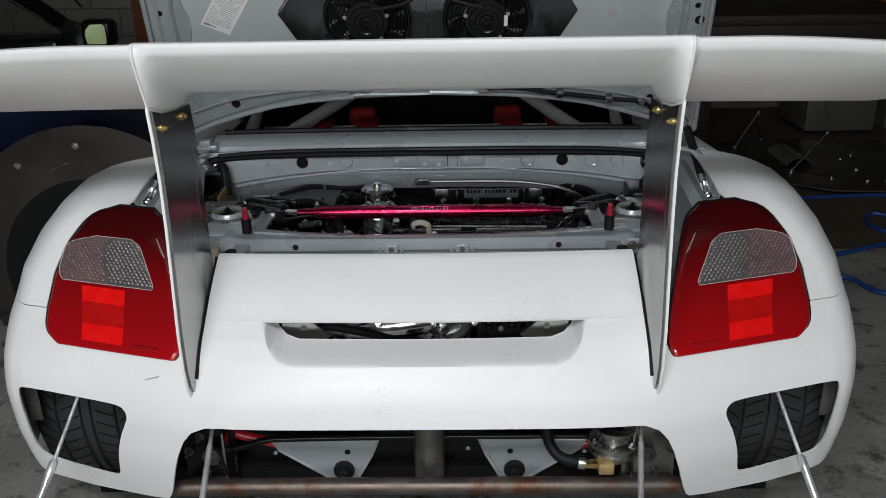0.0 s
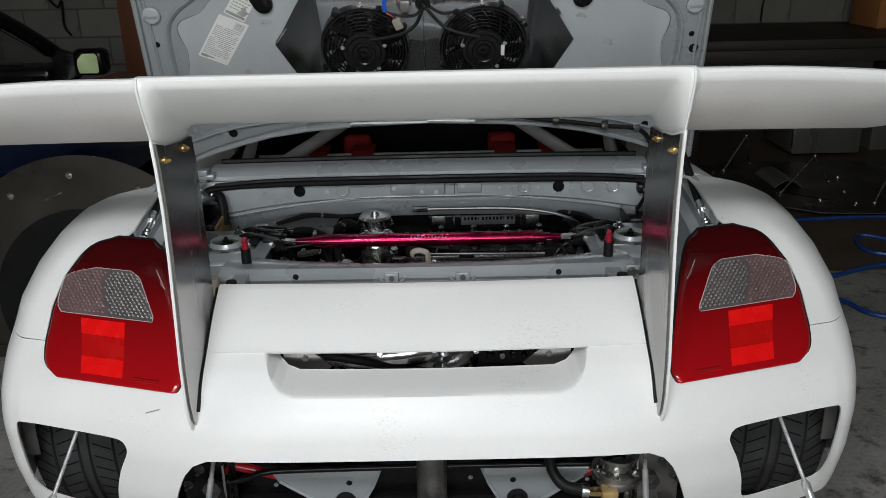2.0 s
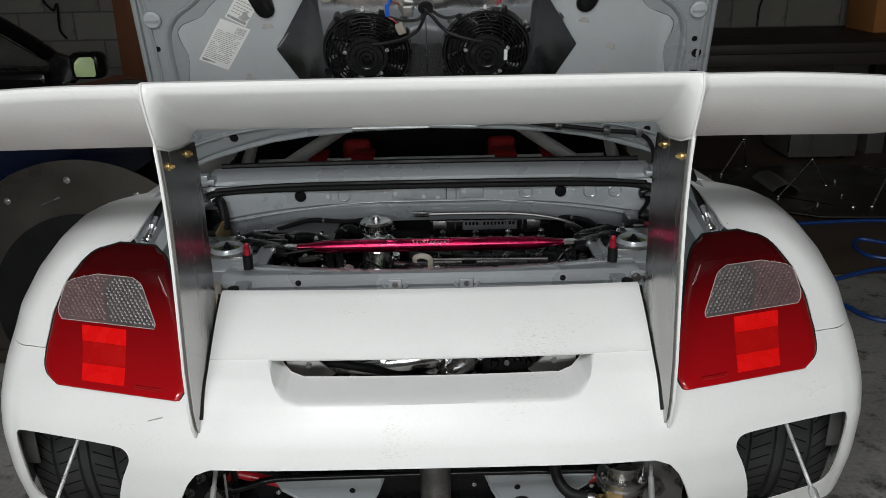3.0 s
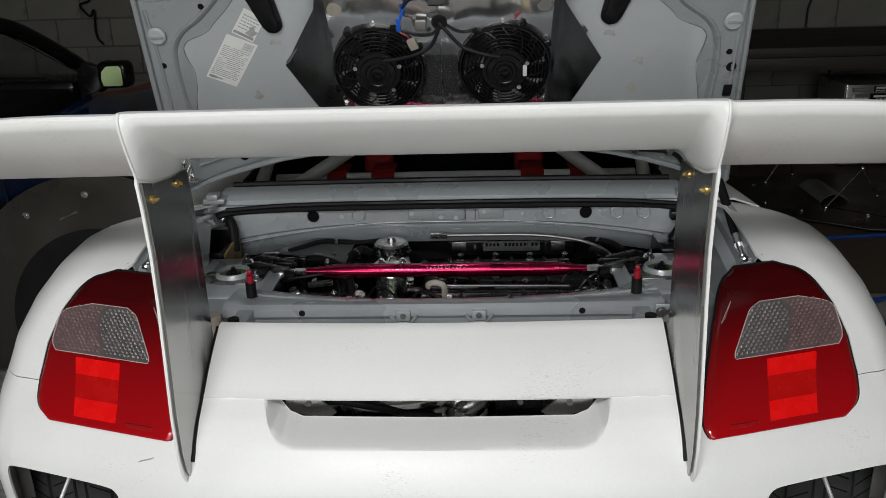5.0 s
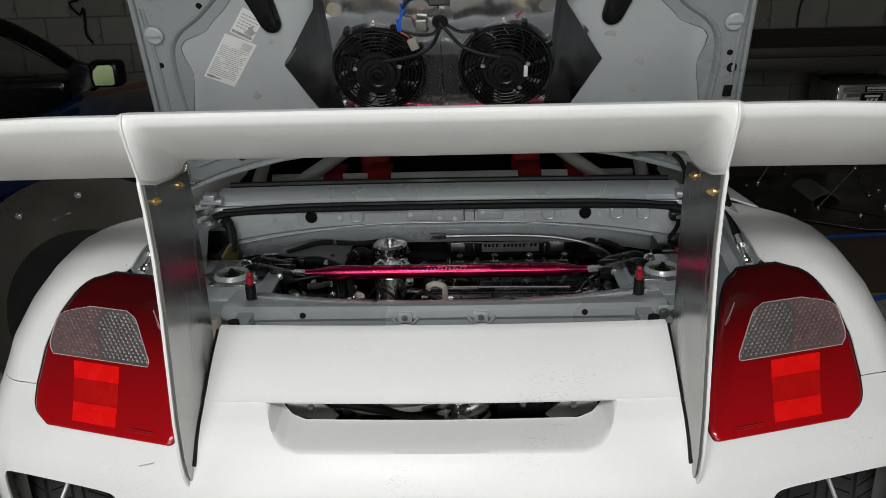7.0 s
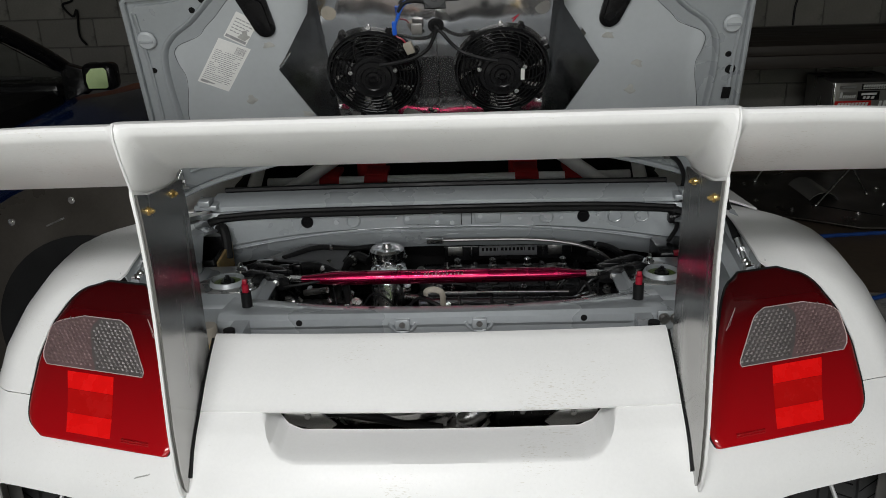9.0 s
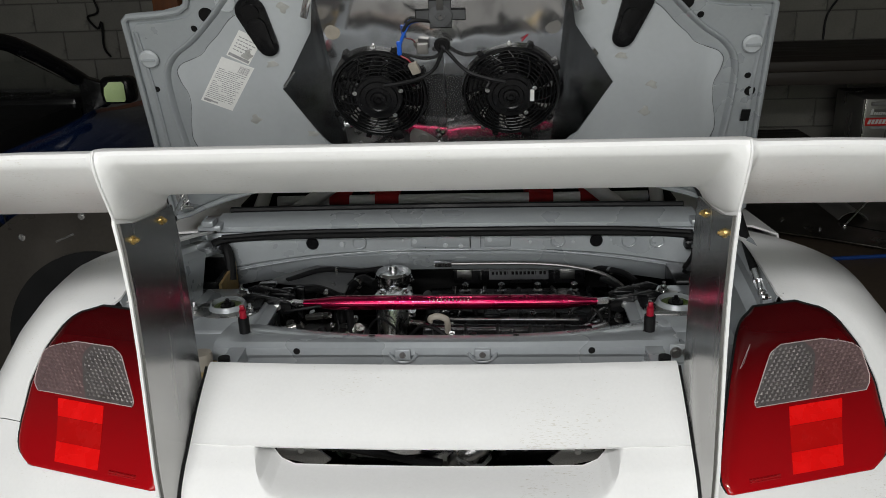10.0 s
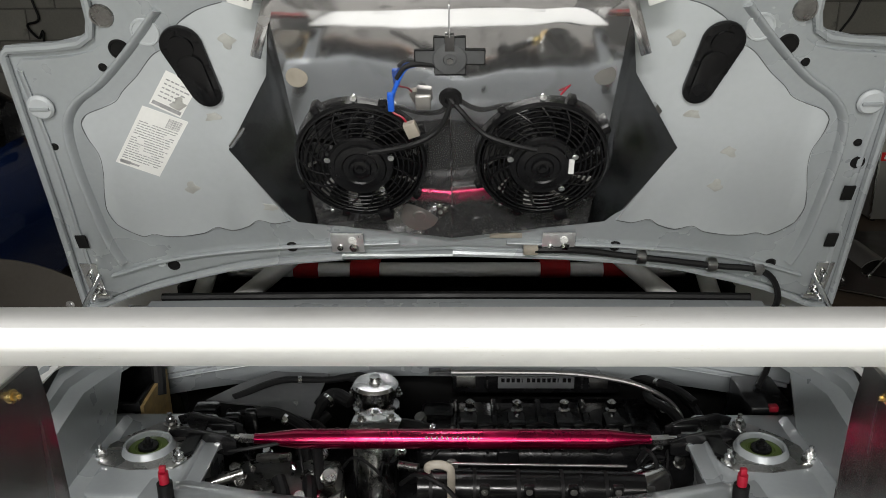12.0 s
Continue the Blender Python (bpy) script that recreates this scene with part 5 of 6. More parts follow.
part("pipe_elbow", tube(B(), [(.36, 2.05, .60), (.41, 2.09, .59), (.43, 2.15, .55), (.43, 2.2, .5)], .032, 14), M_BLACK, eng)
for i in range(5):
    part("pipe_band", cyl(B(), (-.04 + i * .075, 2.03, .5945 - i * .001), (-.034 + i * .075, 2.03, .5945 - i * .001), .0345, seg=26), M_RUBBER, eng)
part("lower_rod", cyl(B(), (-.05, 1.985, .545), (.36, 1.985, .54), .008, seg=12), M_STEEL, eng)
part("lift_hook", tube(B(), [(-.042, 1.998, .650), (-.040, 1.996, .660), (-.025, 1.995, .665), (-.010, 1.995, .661), (-.002, 1.995, .650), (-.002, 1.995, .60)], .0075, 10, flat=.6), M_TAN, eng, "flat beige lifting hook")
HOSES = [
    ([(-.40, 2.16, .66), (-.33, 2.15, .672), (-.26, 2.11, .655), (-.235, 2.05, .62), (-.23, 1.99, .56)], .010),
    ([(-.20, 2.22, .655), (-.235, 2.24, .66), (-.265, 2.2, .645), (-.275, 2.13, .60), (-.26, 2.06, .55)], .013),
    ([(-.24, 2.20, .64), (-.265, 2.17, .62), (-.28, 2.11, .58)], .009),
    ([(-.115, 2.17, .64), (-.06, 2.17, .632), (.0, 2.15, .62), (.08, 2.14, .612)], .010),
    ([(-.18, 2.30, .655), (-.23, 2.33, .65), (-.25, 2.36, .63)], .006),
    ([(-.42, 2.2, .675), (-.34, 2.26, .68), (-.25, 2.30, .66), (-.17, 2.34, .655), (-.05, 2.38, .65)], .007),
    ([(.42, 2.12, .66), (.40, 2.16, .672), (.38, 2.22, .66), (.39, 2.30, .63)], .009),
    ([(-.30, 2.02, .62), (-.285, 1.985, .60), (-.28, 1.95, .55)], .012),
    ([(-.25, 2.03, .61), (-.24, 1.98, .60), (-.24, 1.94, .55)], .012),
    ([(.46, 2.21, .66), (.43, 2.26, .665), (.36, 2.34, .65), (.30, 2.37, .64)], .008),
]
for p, r in HOSES:
    part("engine_hose", tube(B(), p, r, 10), M_RUBBER, eng)
for x, y, z, w in ((-.455, 2.145, .672, .022), (-.40, 2.12, .668, .014), (-.375, 2.15, .66, .012), (-.03, 2.26, .60, .03), (.10, 2.12, .60, .02)):
    part("engine_connector", box(B(), (x - w, y - w * .8, z - .03), (x + w, y + w * .8, z + .018), .005), M_BLACK, eng)
rngb = random.Random(9)
for i in range(26):
    x, y = rngb.uniform(-.40, .0), rngb.uniform(1.95, 2.12)
    if abs(x + .145) < .06:
        continue
    part("engine_bolt", bolt(B(), (x, y, rngb.uniform(.575, .625)), (rngb.uniform(-.4, .4), -.5, 1), rngb.uniform(.004, .008), .008, .006), M_CHROME if i % 3 else M_CAST, eng)
for p0, p1, r in (((-.36, 1.98, .60), (-.30, 1.98, .612), .012), ((-.22, 1.97, .585), (-.18, 1.99, .60), .018), ((-.42, 2.0, .62), (-.36, 2.02, .63), .010), ((-.34, 2.05, .64), (-.28, 2.03, .655), .008), ((-.095, 2.06, .62), (-.06, 2.05, .62), .008)):
    part("pipe_fitting", cyl(B(), p0, p1, r, seg=14), M_CAST, eng)
# clamps, wires and small fittings among the hoses
for i, (p, r) in enumerate(HOSES):
    a, b = Vector(p[1]), Vector(p[2])
    d = (b - a).normalized()
    c = a.lerp(b, .35)
    part("hose_clamp", cyl(B(), c - d * .004, c + d * .004, r + .0018, seg=16), M_CHROME, eng)
    if i % 2 == 0:
        part("clamp_screw", bolt(B(), c + V(0, -r - .002, r * .5), (0, -.6, .8), .0035, .006), M_CHROME, eng)
rngw = random.Random(21)
for i in range(22):
    x, y = rngw.uniform(-.44, -.02) if i < 15 else rngw.uniform(.28, .47), rngw.uniform(1.98, 2.22)
    z = rngw.uniform(.60, .655)
    dx, dy = rngw.uniform(-.11, .11), rngw.uniform(-.05, .07)
    pts = [(x, y, z - .03), (x + dx * .3, y + dy * .3, z), (x + dx * .7, y + dy * .7, z + rngw.uniform(-.01, .012)), (x + dx, y + dy, z - .035)]
    part("thin_wire", tube(B(), pts, rngw.choice((.0022, .003, .0042)), 6, 5), M_RUBBER if i % 5 else M_ENGINE, eng)
for x, y, z, r, h in ((-.375, 2.035, .640, .011, .022), (-.325, 2.075, .648, .008, .018), (-.215, 2.02, .632, .014, .016), (-.095, 2.10, .638, .010, .02), (-.06, 2.20, .640, .012, .014), (.395, 2.06, .640, .011, .02), (.435, 2.10, .648, .008, .016), (-.255, 1.975, .622, .010, .014), (-.30, 2.20, .665, .009, .012)):
    part("pipe_union", lathe(B(), [(0, 0), (r, 0), (r, h * .4), (r * .7, h * .45), (r * .7, h * .8), (r * .9, h * .82), (r * .9, h), (0, h)], axis((x, y, z - h), (rngw.uniform(-.5, .5), -.4, 1)), 12), M_CHROME if r < .0105 else M_CAST, eng)
# bolts and mountings along the black intake
for x in (.055, .13, .205, .28):
    part("intake_lug", box(B(), (x - .009, 1.993, .600), (x + .009, 2.006, .622), .003), M_ENGINE, eng)
    part("intake_bolt", bolt(B(), (x, 1.994, .612), (0, -1, .2), .004, .005, .003), M_STEEL, eng)
for x in (.02, .11, .20, .29, .38):
    part("cover_bolt", bolt(B(), (x, 2.14, .606), (0, -.2, 1), .0055, .007, .006), M_CHROME, eng)
part("braided_hose", tube(B(), [(-.44, 2.06, .655), (-.38, 2.04, .662), (-.31, 2.05, .668), (-.25, 2.09, .66), (-.21, 2.13, .65)], .0036, 8), M_RUBBER, eng)
part("gearbox_casting", box(B(), (-.40, 1.96, .50), (-.20, 2.12, .60), .02), M_CAST, eng, "dull cast gearbox housing")
part("heat_shield", sheet(B(), [[(-.47, 2.19, .672), (-.38, 2.18, .668), (-.265, 2.15, .655)], [(-.42, 2.25, .674), (-.34, 2.27, .668), (-.262, 2.26, .656)], [(-.36, 2.32, .668), (-.31, 2.325, .662), (-.258, 2.33, .655)]], .004), M_SHIELD, eng, "flat grey heat shield")
part("heat_shield", box(B(), (.10, 2.31, .57), (.42, 2.36, .585), .004), M_ENGINE, eng)
bm = B()
for lo, hi in (((-.70, 2.14, .60), (-.692, 2.27, .705)), ((-.585, 2.14, .60), (-.577, 2.27, .70)), ((-.70, 2.262, .60), (-.577, 2.27, .715)), ((-.70, 2.14, .60), (-.577, 2.148, .695)), ((-.70, 2.14, .60), (-.577, 2.27, .61))):
    box(bm, lo, hi, .002)
duct = part("air_duct", bm, M_BLACK, car, "open black plastic air duct")
part("duct_side", prism(B(), [(2.14, .60), (2.27, .60), (2.27, .70), (2.14, .69)], lambda u, v, w: V(w, u, v), -.5765, -.570), M_YELLOW, duct, "yellowed foam side")
part("duct_hose", tube(B(), [(-.60, 2.27, .735), (-.585, 2.255, .742), (-.575, 2.24, .715), (-.57, 2.22, .67)], .013, 10), M_RUBBER, duct)
part("relay_box", box(B(), (.54, 2.14, .60), (.62, 2.27, .690), .008), M_BLACK, car, "black relay box")
part("relay_fuse", box(B(), (.573, 2.136, .682), (.589, 2.150, .694), .002), M_REDP, car)
part("loom_drop", tube(B(), [LID(.618, -.205, 0), (.605, 2.29, .768), (.60, 2.27, .745), (.605, 2.25, .72), (.575, 2.21, .695)], .006, 8), M_RUBBER, car)
part("loom_plug", box(B(), (.585, 2.255, .725), (.615, 2.285, .750), .006), M_BLACK, car)
can = part("coolant_cap", lathe(B(), [(.020, 0), (.021, .03), (.019, .034), (0, .035)], Matrix.Translation((-.482, 1.735, .672)), 22), M_TAN, car, "cream cap on a brown reservoir")
part("coolant_neck", lathe(B(), [(.030, 0), (.030, .035), (.018, .045), (.018, .06)], Matrix.Translation((-.470, 1.735, .62)), 22), M_YELLOW, can)
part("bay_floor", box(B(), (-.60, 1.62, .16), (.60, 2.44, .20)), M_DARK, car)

# behind the slot
ex = part("exhaust", tube(B(), [(-.24, 1.74, .50), (-.16, 1.69, .525), (-.08, 1.67, .540), (-.01, 1.68, .545), (.05, 1.72, .53), (.07, 1.80, .50)], .032, 18), M_CHROME, car, "bright steel exhaust pipes behind the slot")
part("exhaust_pipe", tube(B(), [(.03, 1.66, .50), (.055, 1.655, .53), (.09, 1.68, .545), (.10, 1.74, .53)], .026, 16), M_CAST, ex)
part("exhaust_pipe", tube(B(), [(.13, 1.70, .53), (.16, 1.72, .55), (.19, 1.76, .55)], .022, 14), M_STEEL, ex)
part("exhaust_flange", lathe(B(), [(.038, 0), (.038, .010), (.030, .012)], axis((.06, 1.655, .52), (.2, -.3, 1)), 8), M_CHROME, ex)
part("turbo_housing", lathe(B(), [(.0, 0), (.05, .0), (.055, .02), (.05, .05), (.03, .06), (0, .06)], axis((.0, 1.72, .48), (0, -.4, 1)), 26), M_CAST, ex)
for i in range(5):
    for k in range(2):
        x, z = .13 + i * .026, .522 + k * .022
        part("casting_lug", box(B(), (x, 1.665 + .012 * k, z), (x + .017 - .004 * (i % 2), 1.70, z + .014 + .003 * (i % 3)), .004), M_ENGINE, ex)
    if i in (1, 4):
        part("casting_bolt", bolt(B(), (.138 + i * .026, 1.664, .530 + .004 * i), (0, -1, .3), .004, .005), M_STEEL, ex)
part("casting_wall", box(B(), (.11, 1.695, .48), (.27, 1.72, .60), .006), M_ENGINE, ex)
part("slot_loom", tube(B(), [(-.20, 1.64, .565), (-.12, 1.65, .572), (-.04, 1.66, .566), (.02, 1.655, .556)], .006, 8), M_RUBBER, ex)
for x, z in ((-.105, .556), (.015, .560), (.035, .552), (.105, .557), (-.19, .552)):
    part("exhaust_bolt", bolt(B(), (x, 1.648, z), (.2, -1, .5), .005, .006, .005), M_CHROME, ex)
part("drain_hose", tube(B(), [(-.26, 1.62, .55), (-.22, 1.63, .56), (-.16, 1.64, .545), (-.06, 1.645, .52), (.0, 1.65, .505)], .010, 10), M_RUBBER, ex)
for s in (-1, 1):
    part("slot_bracket", prism(B(), [(s * .30, .60), (s * .24, .60), (s * .20, .565), (s * .22, .55), (s * .30, .57)], lambda u, v, w: V(u, w, v), 1.575, 1.58), M_ALU, ex)
    part("slot_bolt", bolt(B(), (s * .255, 1.574, .585), (0, -1, 0), .004, .004), M_STEEL, ex)

# ---- roll cage ----
cage = part("roll_cage", tube(B(), [(-.62, 2.82, .703), (-.2, 2.82, .703), (.2, 2.82, .703), (.62, 2.82, .703)], .019, 16, 1), M_CAGE, car, "white painted roll cage tubes with red harness straps")
for s in (-1, 1):
    part("cage_stay", tube(B(), [(s * .495, 2.40, .755), (s * .30, 3.10, .785)], .022, 16, 1), M_CAGE, cage)
    part("cage_stay", tube(B(), [(s * .55, 2.42, .765), (s * .63, 3.0, .80)], .020, 16, 1), M_CAGE, cage)
for x, w in ((-.388, .032), (-.235, .038), (.257, .038), (.412, .032)):
    bm = cyl(B(), (x - w, 2.82, .703), (x + w, 2.82, .703), .0225, seg=18)
    box(bm, (x - w, 2.82, .711), (x + w, 2.93, .728), .003)
    part("harness_strap", bm, M_WEB, cage, "red harness webbing")
for x in (-.27, .257):
    part("seat_shoulder", box(B(), (x - .05, 2.98, .66), (x + .05, 3.04, .745), .02, seg=3), M_WEB, cage)
part("fire_bottle", box(B(), (-.04, 2.75, .62), (.08, 2.80, .665), .006), M_BLACK, cage)
part("bottle_valve", cyl(B(), (-.01, 2.745, .668), (.03, 2.745, .668), .006, seg=12), M_CHROME, cage)


# ---- wheels ----
def wheel(s):
    cx, cy, cz, R = s * .785, 1.955, .312, .312
    m = axis((cx - .138, cy, cz), (1, 0, 0))
    prof = [(.215, 0), (.24, -.006), (.285, .0), (.302, .018)]
    for a, b in ((.02, .062), (.072, .118), (.128, .142), (.152, .198), (.208, .25)):
        prof += [(.303, a - .001), (R - .0005, a + .001), (R, (a + b) / 2), (R - .0005, b - .001), (.303, b + .001)]
    prof += [(.302, .252), (.285, .27), (.24, .276), (.215, .27), (.215, 0)]
    tyre = part("wheel", lathe(B(), prof, m, 72), M_TYRE, car, "wide black road tyre", angle=20)
    bm = B()
    for k in range(64):
        a = k * math.tau / 64
        for h0, h1, sk in ((.021, .06, .10), (.074, .116, -.05), (.154, .196, .05), (.210, .249, -.10)):
            q = []
            for h, o in ((h0, 0), (h1, sk)):
                for da in (-.006, .006):
                    q.append(m @ V((R + .0006) * math.cos(a + o + da), (R + .0006) * math.sin(a + o + da), h))
            bm.faces.new([bm.verts.new(p) for p in (q[0], q[1], q[3], q[2])])
    tagged(part("tread_pattern", bm, M_DARK, tyre), kind="stuff")
    part("rim", lathe(B(), [(.20, .02), (.214, .0), (.214, .27), (.20, .26), (.06, .20), (0, .20)], m, 40), M_CAST, tyre)
    tagged(part("front_wheel", lathe(B(), prof, axis((s * .735 - .135, 4.55, .30), (1, 0, 0)), 48), M_RUBBER, car, "black front tyre"))


for s in (-1, 1):
    wheel(s)
    part("vent_strip", box(B(), (s * .866, 1.600, .345), (s * .894, 1.604, .475), .001), M_STAINLESS, car, "bare metal strip inside the vent")

# ---- under the tail ----
part("undertray", box(B(), (-.52, 1.642, .10), (.52, 1.650, .45), .001), M_ENGINE, car, "black riveted undertray panel")
for x in (-.36, -.18, .18, .36, -.27, .09):
    for z in (.225, .13):
        part("rivet", bolt(B(), (x, 1.641, z + (.01 if x in (-.27, .09) else 0)), (0, -1, 0), .0035, .003), M_CHROME, car)
part("rear_tube", tube(B(), [(-.60, 1.52, .222), (.60, 1.52, .222)], .019, 20, 1), M_RUST, car, "rusty steel cross tube")
part("down_pipe", cyl(B(), (.002, 1.585, .20), (.002, 1.585, .50), .034, seg=30), M_STEEL, car, "dark vertical steel pipe")
for s in (-1, 1):
    pts = [(.355, .285), (.11, .292), (.132, .245), (.165, .182), (.215, .176), (.34, .262)]
    arm = part("subframe_lug", prism(B(), [(s * u, v) for u, v in pts], lambda u, v, w: V(u, w, v), 1.600, 1.612, .004), M_SILVER, car, "grey triangular subframe lug")
    bm = tube(B(), [V(s * u, 1.601, v) for u, v in pts], .005, 8, 1, True)
    part("lug_rim", bm, M_SILVER, arm)
    part("lug_bush", lathe(B(), [(.024, 0), (.024, .006), (.016, .008), (.014, .016), (.008, .018), (.007, .028), (0, .028)], axis((s * .195, 1.600, .207), (0, -1, 0)), 24), M_RUBBER, arm, "bolted rubber bush")
    part("bush_nut", bolt(B(), (s * .195, 1.586, .207), (0, -1, 0), .009, .009, .010), M_RUST, arm)
    part("lug_hole", lathe(B(), [(0, .001), (.006, .001), (.007, 0)], axis((s * .185, 1.5995, .255), (0, -1, 0)), 14), M_DARK, arm)
    end = part("end_plate", box(B(), (s * .44, 1.606, .16), (s * .56, 1.612, .42), .002), M_STAINLESS if s > 0 else M_ENGINE, car, "drilled steel end plate")
    for x, z in ((.535, .295), (.565, .255), (.53, .20)):
        part("end_bolt", bolt(B(), (s * (x - .015), 1.606, z), (0, -1, 0), .0075, .008, .014), M_STEEL, end)
    part("end_nut", lathe(B(), [(.022, 0), (.022, .014), (.013, .014), (.012, .004), (0, .004)], axis((s * .488, 1.585, .262), (0, -1, 0)), 6), M_STEEL, end)
    part("end_fin", box(B(), (s * .448, 1.55, .20), (s * .454, 1.60, .34), .001, pose(0, 0, 0)), M_ALU, end)
    part("end_foot", box(B(), (s * .44, 1.575, .17), (s * .555, 1.605, .19), .003), M_STEEL, end)
part("red_arm", tube(B(), [(-.46, 1.62, .298), (-.335, 1.62, .262)], .011, 14, 1), M_REDARM, car, "red suspension arm")
part("red_arm", tube(B(), [(.46, 1.62, .298), (.34, 1.62, .255)], .011, 14, 1), M_REDARM, car)
part("sway_bar", tube(B(), [(-.47, 1.59, .268), (-.43, 1.59, .275), (-.37, 1.592, .292), (-.30, 1.595, .295), (0, 1.60, .295), (.30, 1.60, .295), (.42, 1.60, .292)], .007, 12), M_BLACK, car, "black anti-roll bar")
m = Matrix.Translation((.410, 1.57, .262))
wg = part("wastegate", lathe(B(), [(0, 0), (.034, 0), (.034, .014), (.052, .016), (.054, .020), (.054, .028), (.050, .031), (.050, .034), (.054, .037), (.054, .045), (.050, .048), (.040, .052), (.040, .072), (.046, .074), (.046, .082), (0, .083)], m, 34), M_CAST, car, "cast alloy actuator with a hose")
for k in range(6):
    a = k * math.tau / 6 + .3
    part("gate_bolt", bolt(B(), (.410 + .047 * math.cos(a), 1.57 + .047 * math.sin(a), .309), (0, 0, 1), .006, .008, .004), M_CHROME, wg)
part("tan_block", box(B(), (.368, 1.500, .262), (.402, 1.535, .290), .004), M_YELLOW, wg, "tan block")
part("brass_fitting", cyl(B(), (.340, 1.52, .279), (.370, 1.52, .278), .011, seg=6), M_GOLD, wg)
part("hose_clip", cyl(B(), (.326, 1.522, .281), (.341, 1.521, .280), .015, seg=16), M_CHROME, wg)
part("oil_hose", tube(B(), [(.258, 1.56, .37), (.260, 1.555, .34), (.268, 1.545, .310), (.29, 1.53, .288), (.332, 1.522, .280)], .0125, 12), M_RUBBER, wg)
for s in (-1, 1):
    for a, b, r in ((V(s * .714, 1.56, .510), V(s * .753, 1.33, .332), .004), (V(s * .452, 1.51, .392), V(s * (.440 if s < 0 else .420), 1.33, .300), .0045)):
        d = (b - a).normalized()
        rod = part("support_rod", cyl(B(), a, b, r, seg=10), M_ROD, car, "thin bright support rod with a turnbuckle")
        if r == .004:
            part("turnbuckle", lathe(B(), [(.005, 0), (.0085, .006), (.0085, .03), (.0075, .035), (.0075, .09), (0, .09)], axis(a + d * .205, d), 12), M_ROD, rod)
        else:
            part("turnbuckle", cyl(B(), a + d * .05, b, .0062, seg=12), M_ROD, rod)
            part("rod_clip", box(B(), (a.x - .014, a.y - .004, a.z - .004), (a.x + .014, a.y + .004, a.z + .004), .001), M_CHROME, rod)


# ---- the blue car beside ----
blue = thing("blue_car", (-2.5, 4.0, 0), "dark blue open-topped car parked beside the race car", "car")
rows = []
for y in np.linspace(2.35, 6.0, 30):
    w = lerp(y, [2.35, 2.55, 3.0, 5.2, 5.8, 6.0], [.66, .76, .80, .80, .72, .60])
    h = lerp(y, [2.35, 2.5, 2.9, 3.9, 4.3, 5.2, 5.8, 6.0], [.62, .74, .79, .80, .82, .72, .60, .50])
    rows.append([(-2.5 + w * math.copysign(abs(math.cos(a)) ** .38, math.cos(a)), y, .18 + (h - .18) * math.sin(a) ** .42) for a in np.linspace(.002, math.pi - .002, 33)])
body = part("blue_body", sheet(B(), rows, .006, (-2.5, 4, .2)), M_BLUE_PAINT, blue, "glossy dark blue body", angle=50)
part("cockpit", box(B(), (-3.14, 3.0, .70), (-1.86, 4.15, .835), .03), M_DARK, blue, "black cockpit opening")
part("dashboard", box(B(), (-3.15, 4.05, .80), (-1.84, 4.35, .87), .03), M_BLACK, blue)
for s in (-1, 1):
    x = -2.5 + s * .70
    part("screen_pillar", tube(B(), [(x + s * .02, 4.22, .82), (x, 4.05, .95), (x - s * .05, 3.70, 1.13), (x - s * .09, 3.50, 1.19)], .034, 12), M_BLACK, blue, "black windscreen pillar")
part("screen_header", tube(B(), [(-3.10, 3.50, 1.19), (-2.5, 3.45, 1.22), (-1.90, 3.50, 1.19)], .03, 10), M_BLACK, blue)
glass = part("windscreen", sheet(B(), [[(-2.5 + u * lerp(t, [0, 1], [.70, .61]), 4.22 - .71 * t, .84 + .35 * t) for u in np.linspace(-1, 1, 9)] for t in np.linspace(0, 1, 5)], .005), M_GLASS, blue, "clear windscreen")
glass.visible_shadow = False
part("wiper", tube(B(), [(-2.9, 4.26, .875), (-2.5, 4.28, .88), (-2.05, 4.24, .878)], .008, 8), M_STEEL, blue)
part("door_seam", tube(B(), [(-1.706, 3.1, .72), (-1.70, 3.1, .5), (-1.70, 3.1, .3)], .004, 6), M_DARK, blue)
mir = part("door_mirror", box(B(), (-1.70, 4.00, .838), (-1.548, 4.10, .962), .03, seg=4), M_BLACK, blue, "black door mirror reflecting the daylight outside")
part("mirror_foot", prism(B(), [(-1.80, .79), (-1.68, .84), (-1.68, .93), (-1.80, .97)], lambda u, v, w: V(u, w, v), 4.02, 4.08, .005), M_BLACK, mir)
q = [(-1.655, .856), (-1.578, .853), (-1.570, .862), (-1.572, .932), (-1.582, .944), (-1.635, .944), (-1.658, .920), (-1.662, .89)]
part("mirror_glass", prism(B(), q, lambda u, v, w: V(u, w + .20 * (u + 1.62) + .065 * (v - .90), v), 3.975, 3.982), M_MIRROR, mir)
for sx, y in ((-1, 2.95), (1, 2.95), (-1, 5.2), (1, 5.2)):
    part("tyre", lathe(B(), [(.19, 0), (.28, 0), (.30, .02), (.30, .18), (.28, .2), (.19, .2), (.19, 0)], axis((-2.5 + sx * .70 - .1, y, .30), (1, 0, 0)), 36), M_RUBBER, blue)

# ---- big curved metal panel leaning between the cars ----
PAN = pose(-1.24, 2.78, 0.235, -6, 0, 0)
ring = [(.50 * math.cos(a), .50 * math.sin(a)) for a in np.linspace(-.42, math.pi + .42, 40)]
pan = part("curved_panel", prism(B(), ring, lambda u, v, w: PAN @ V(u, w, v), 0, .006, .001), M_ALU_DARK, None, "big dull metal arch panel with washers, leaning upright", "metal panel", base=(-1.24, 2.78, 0))
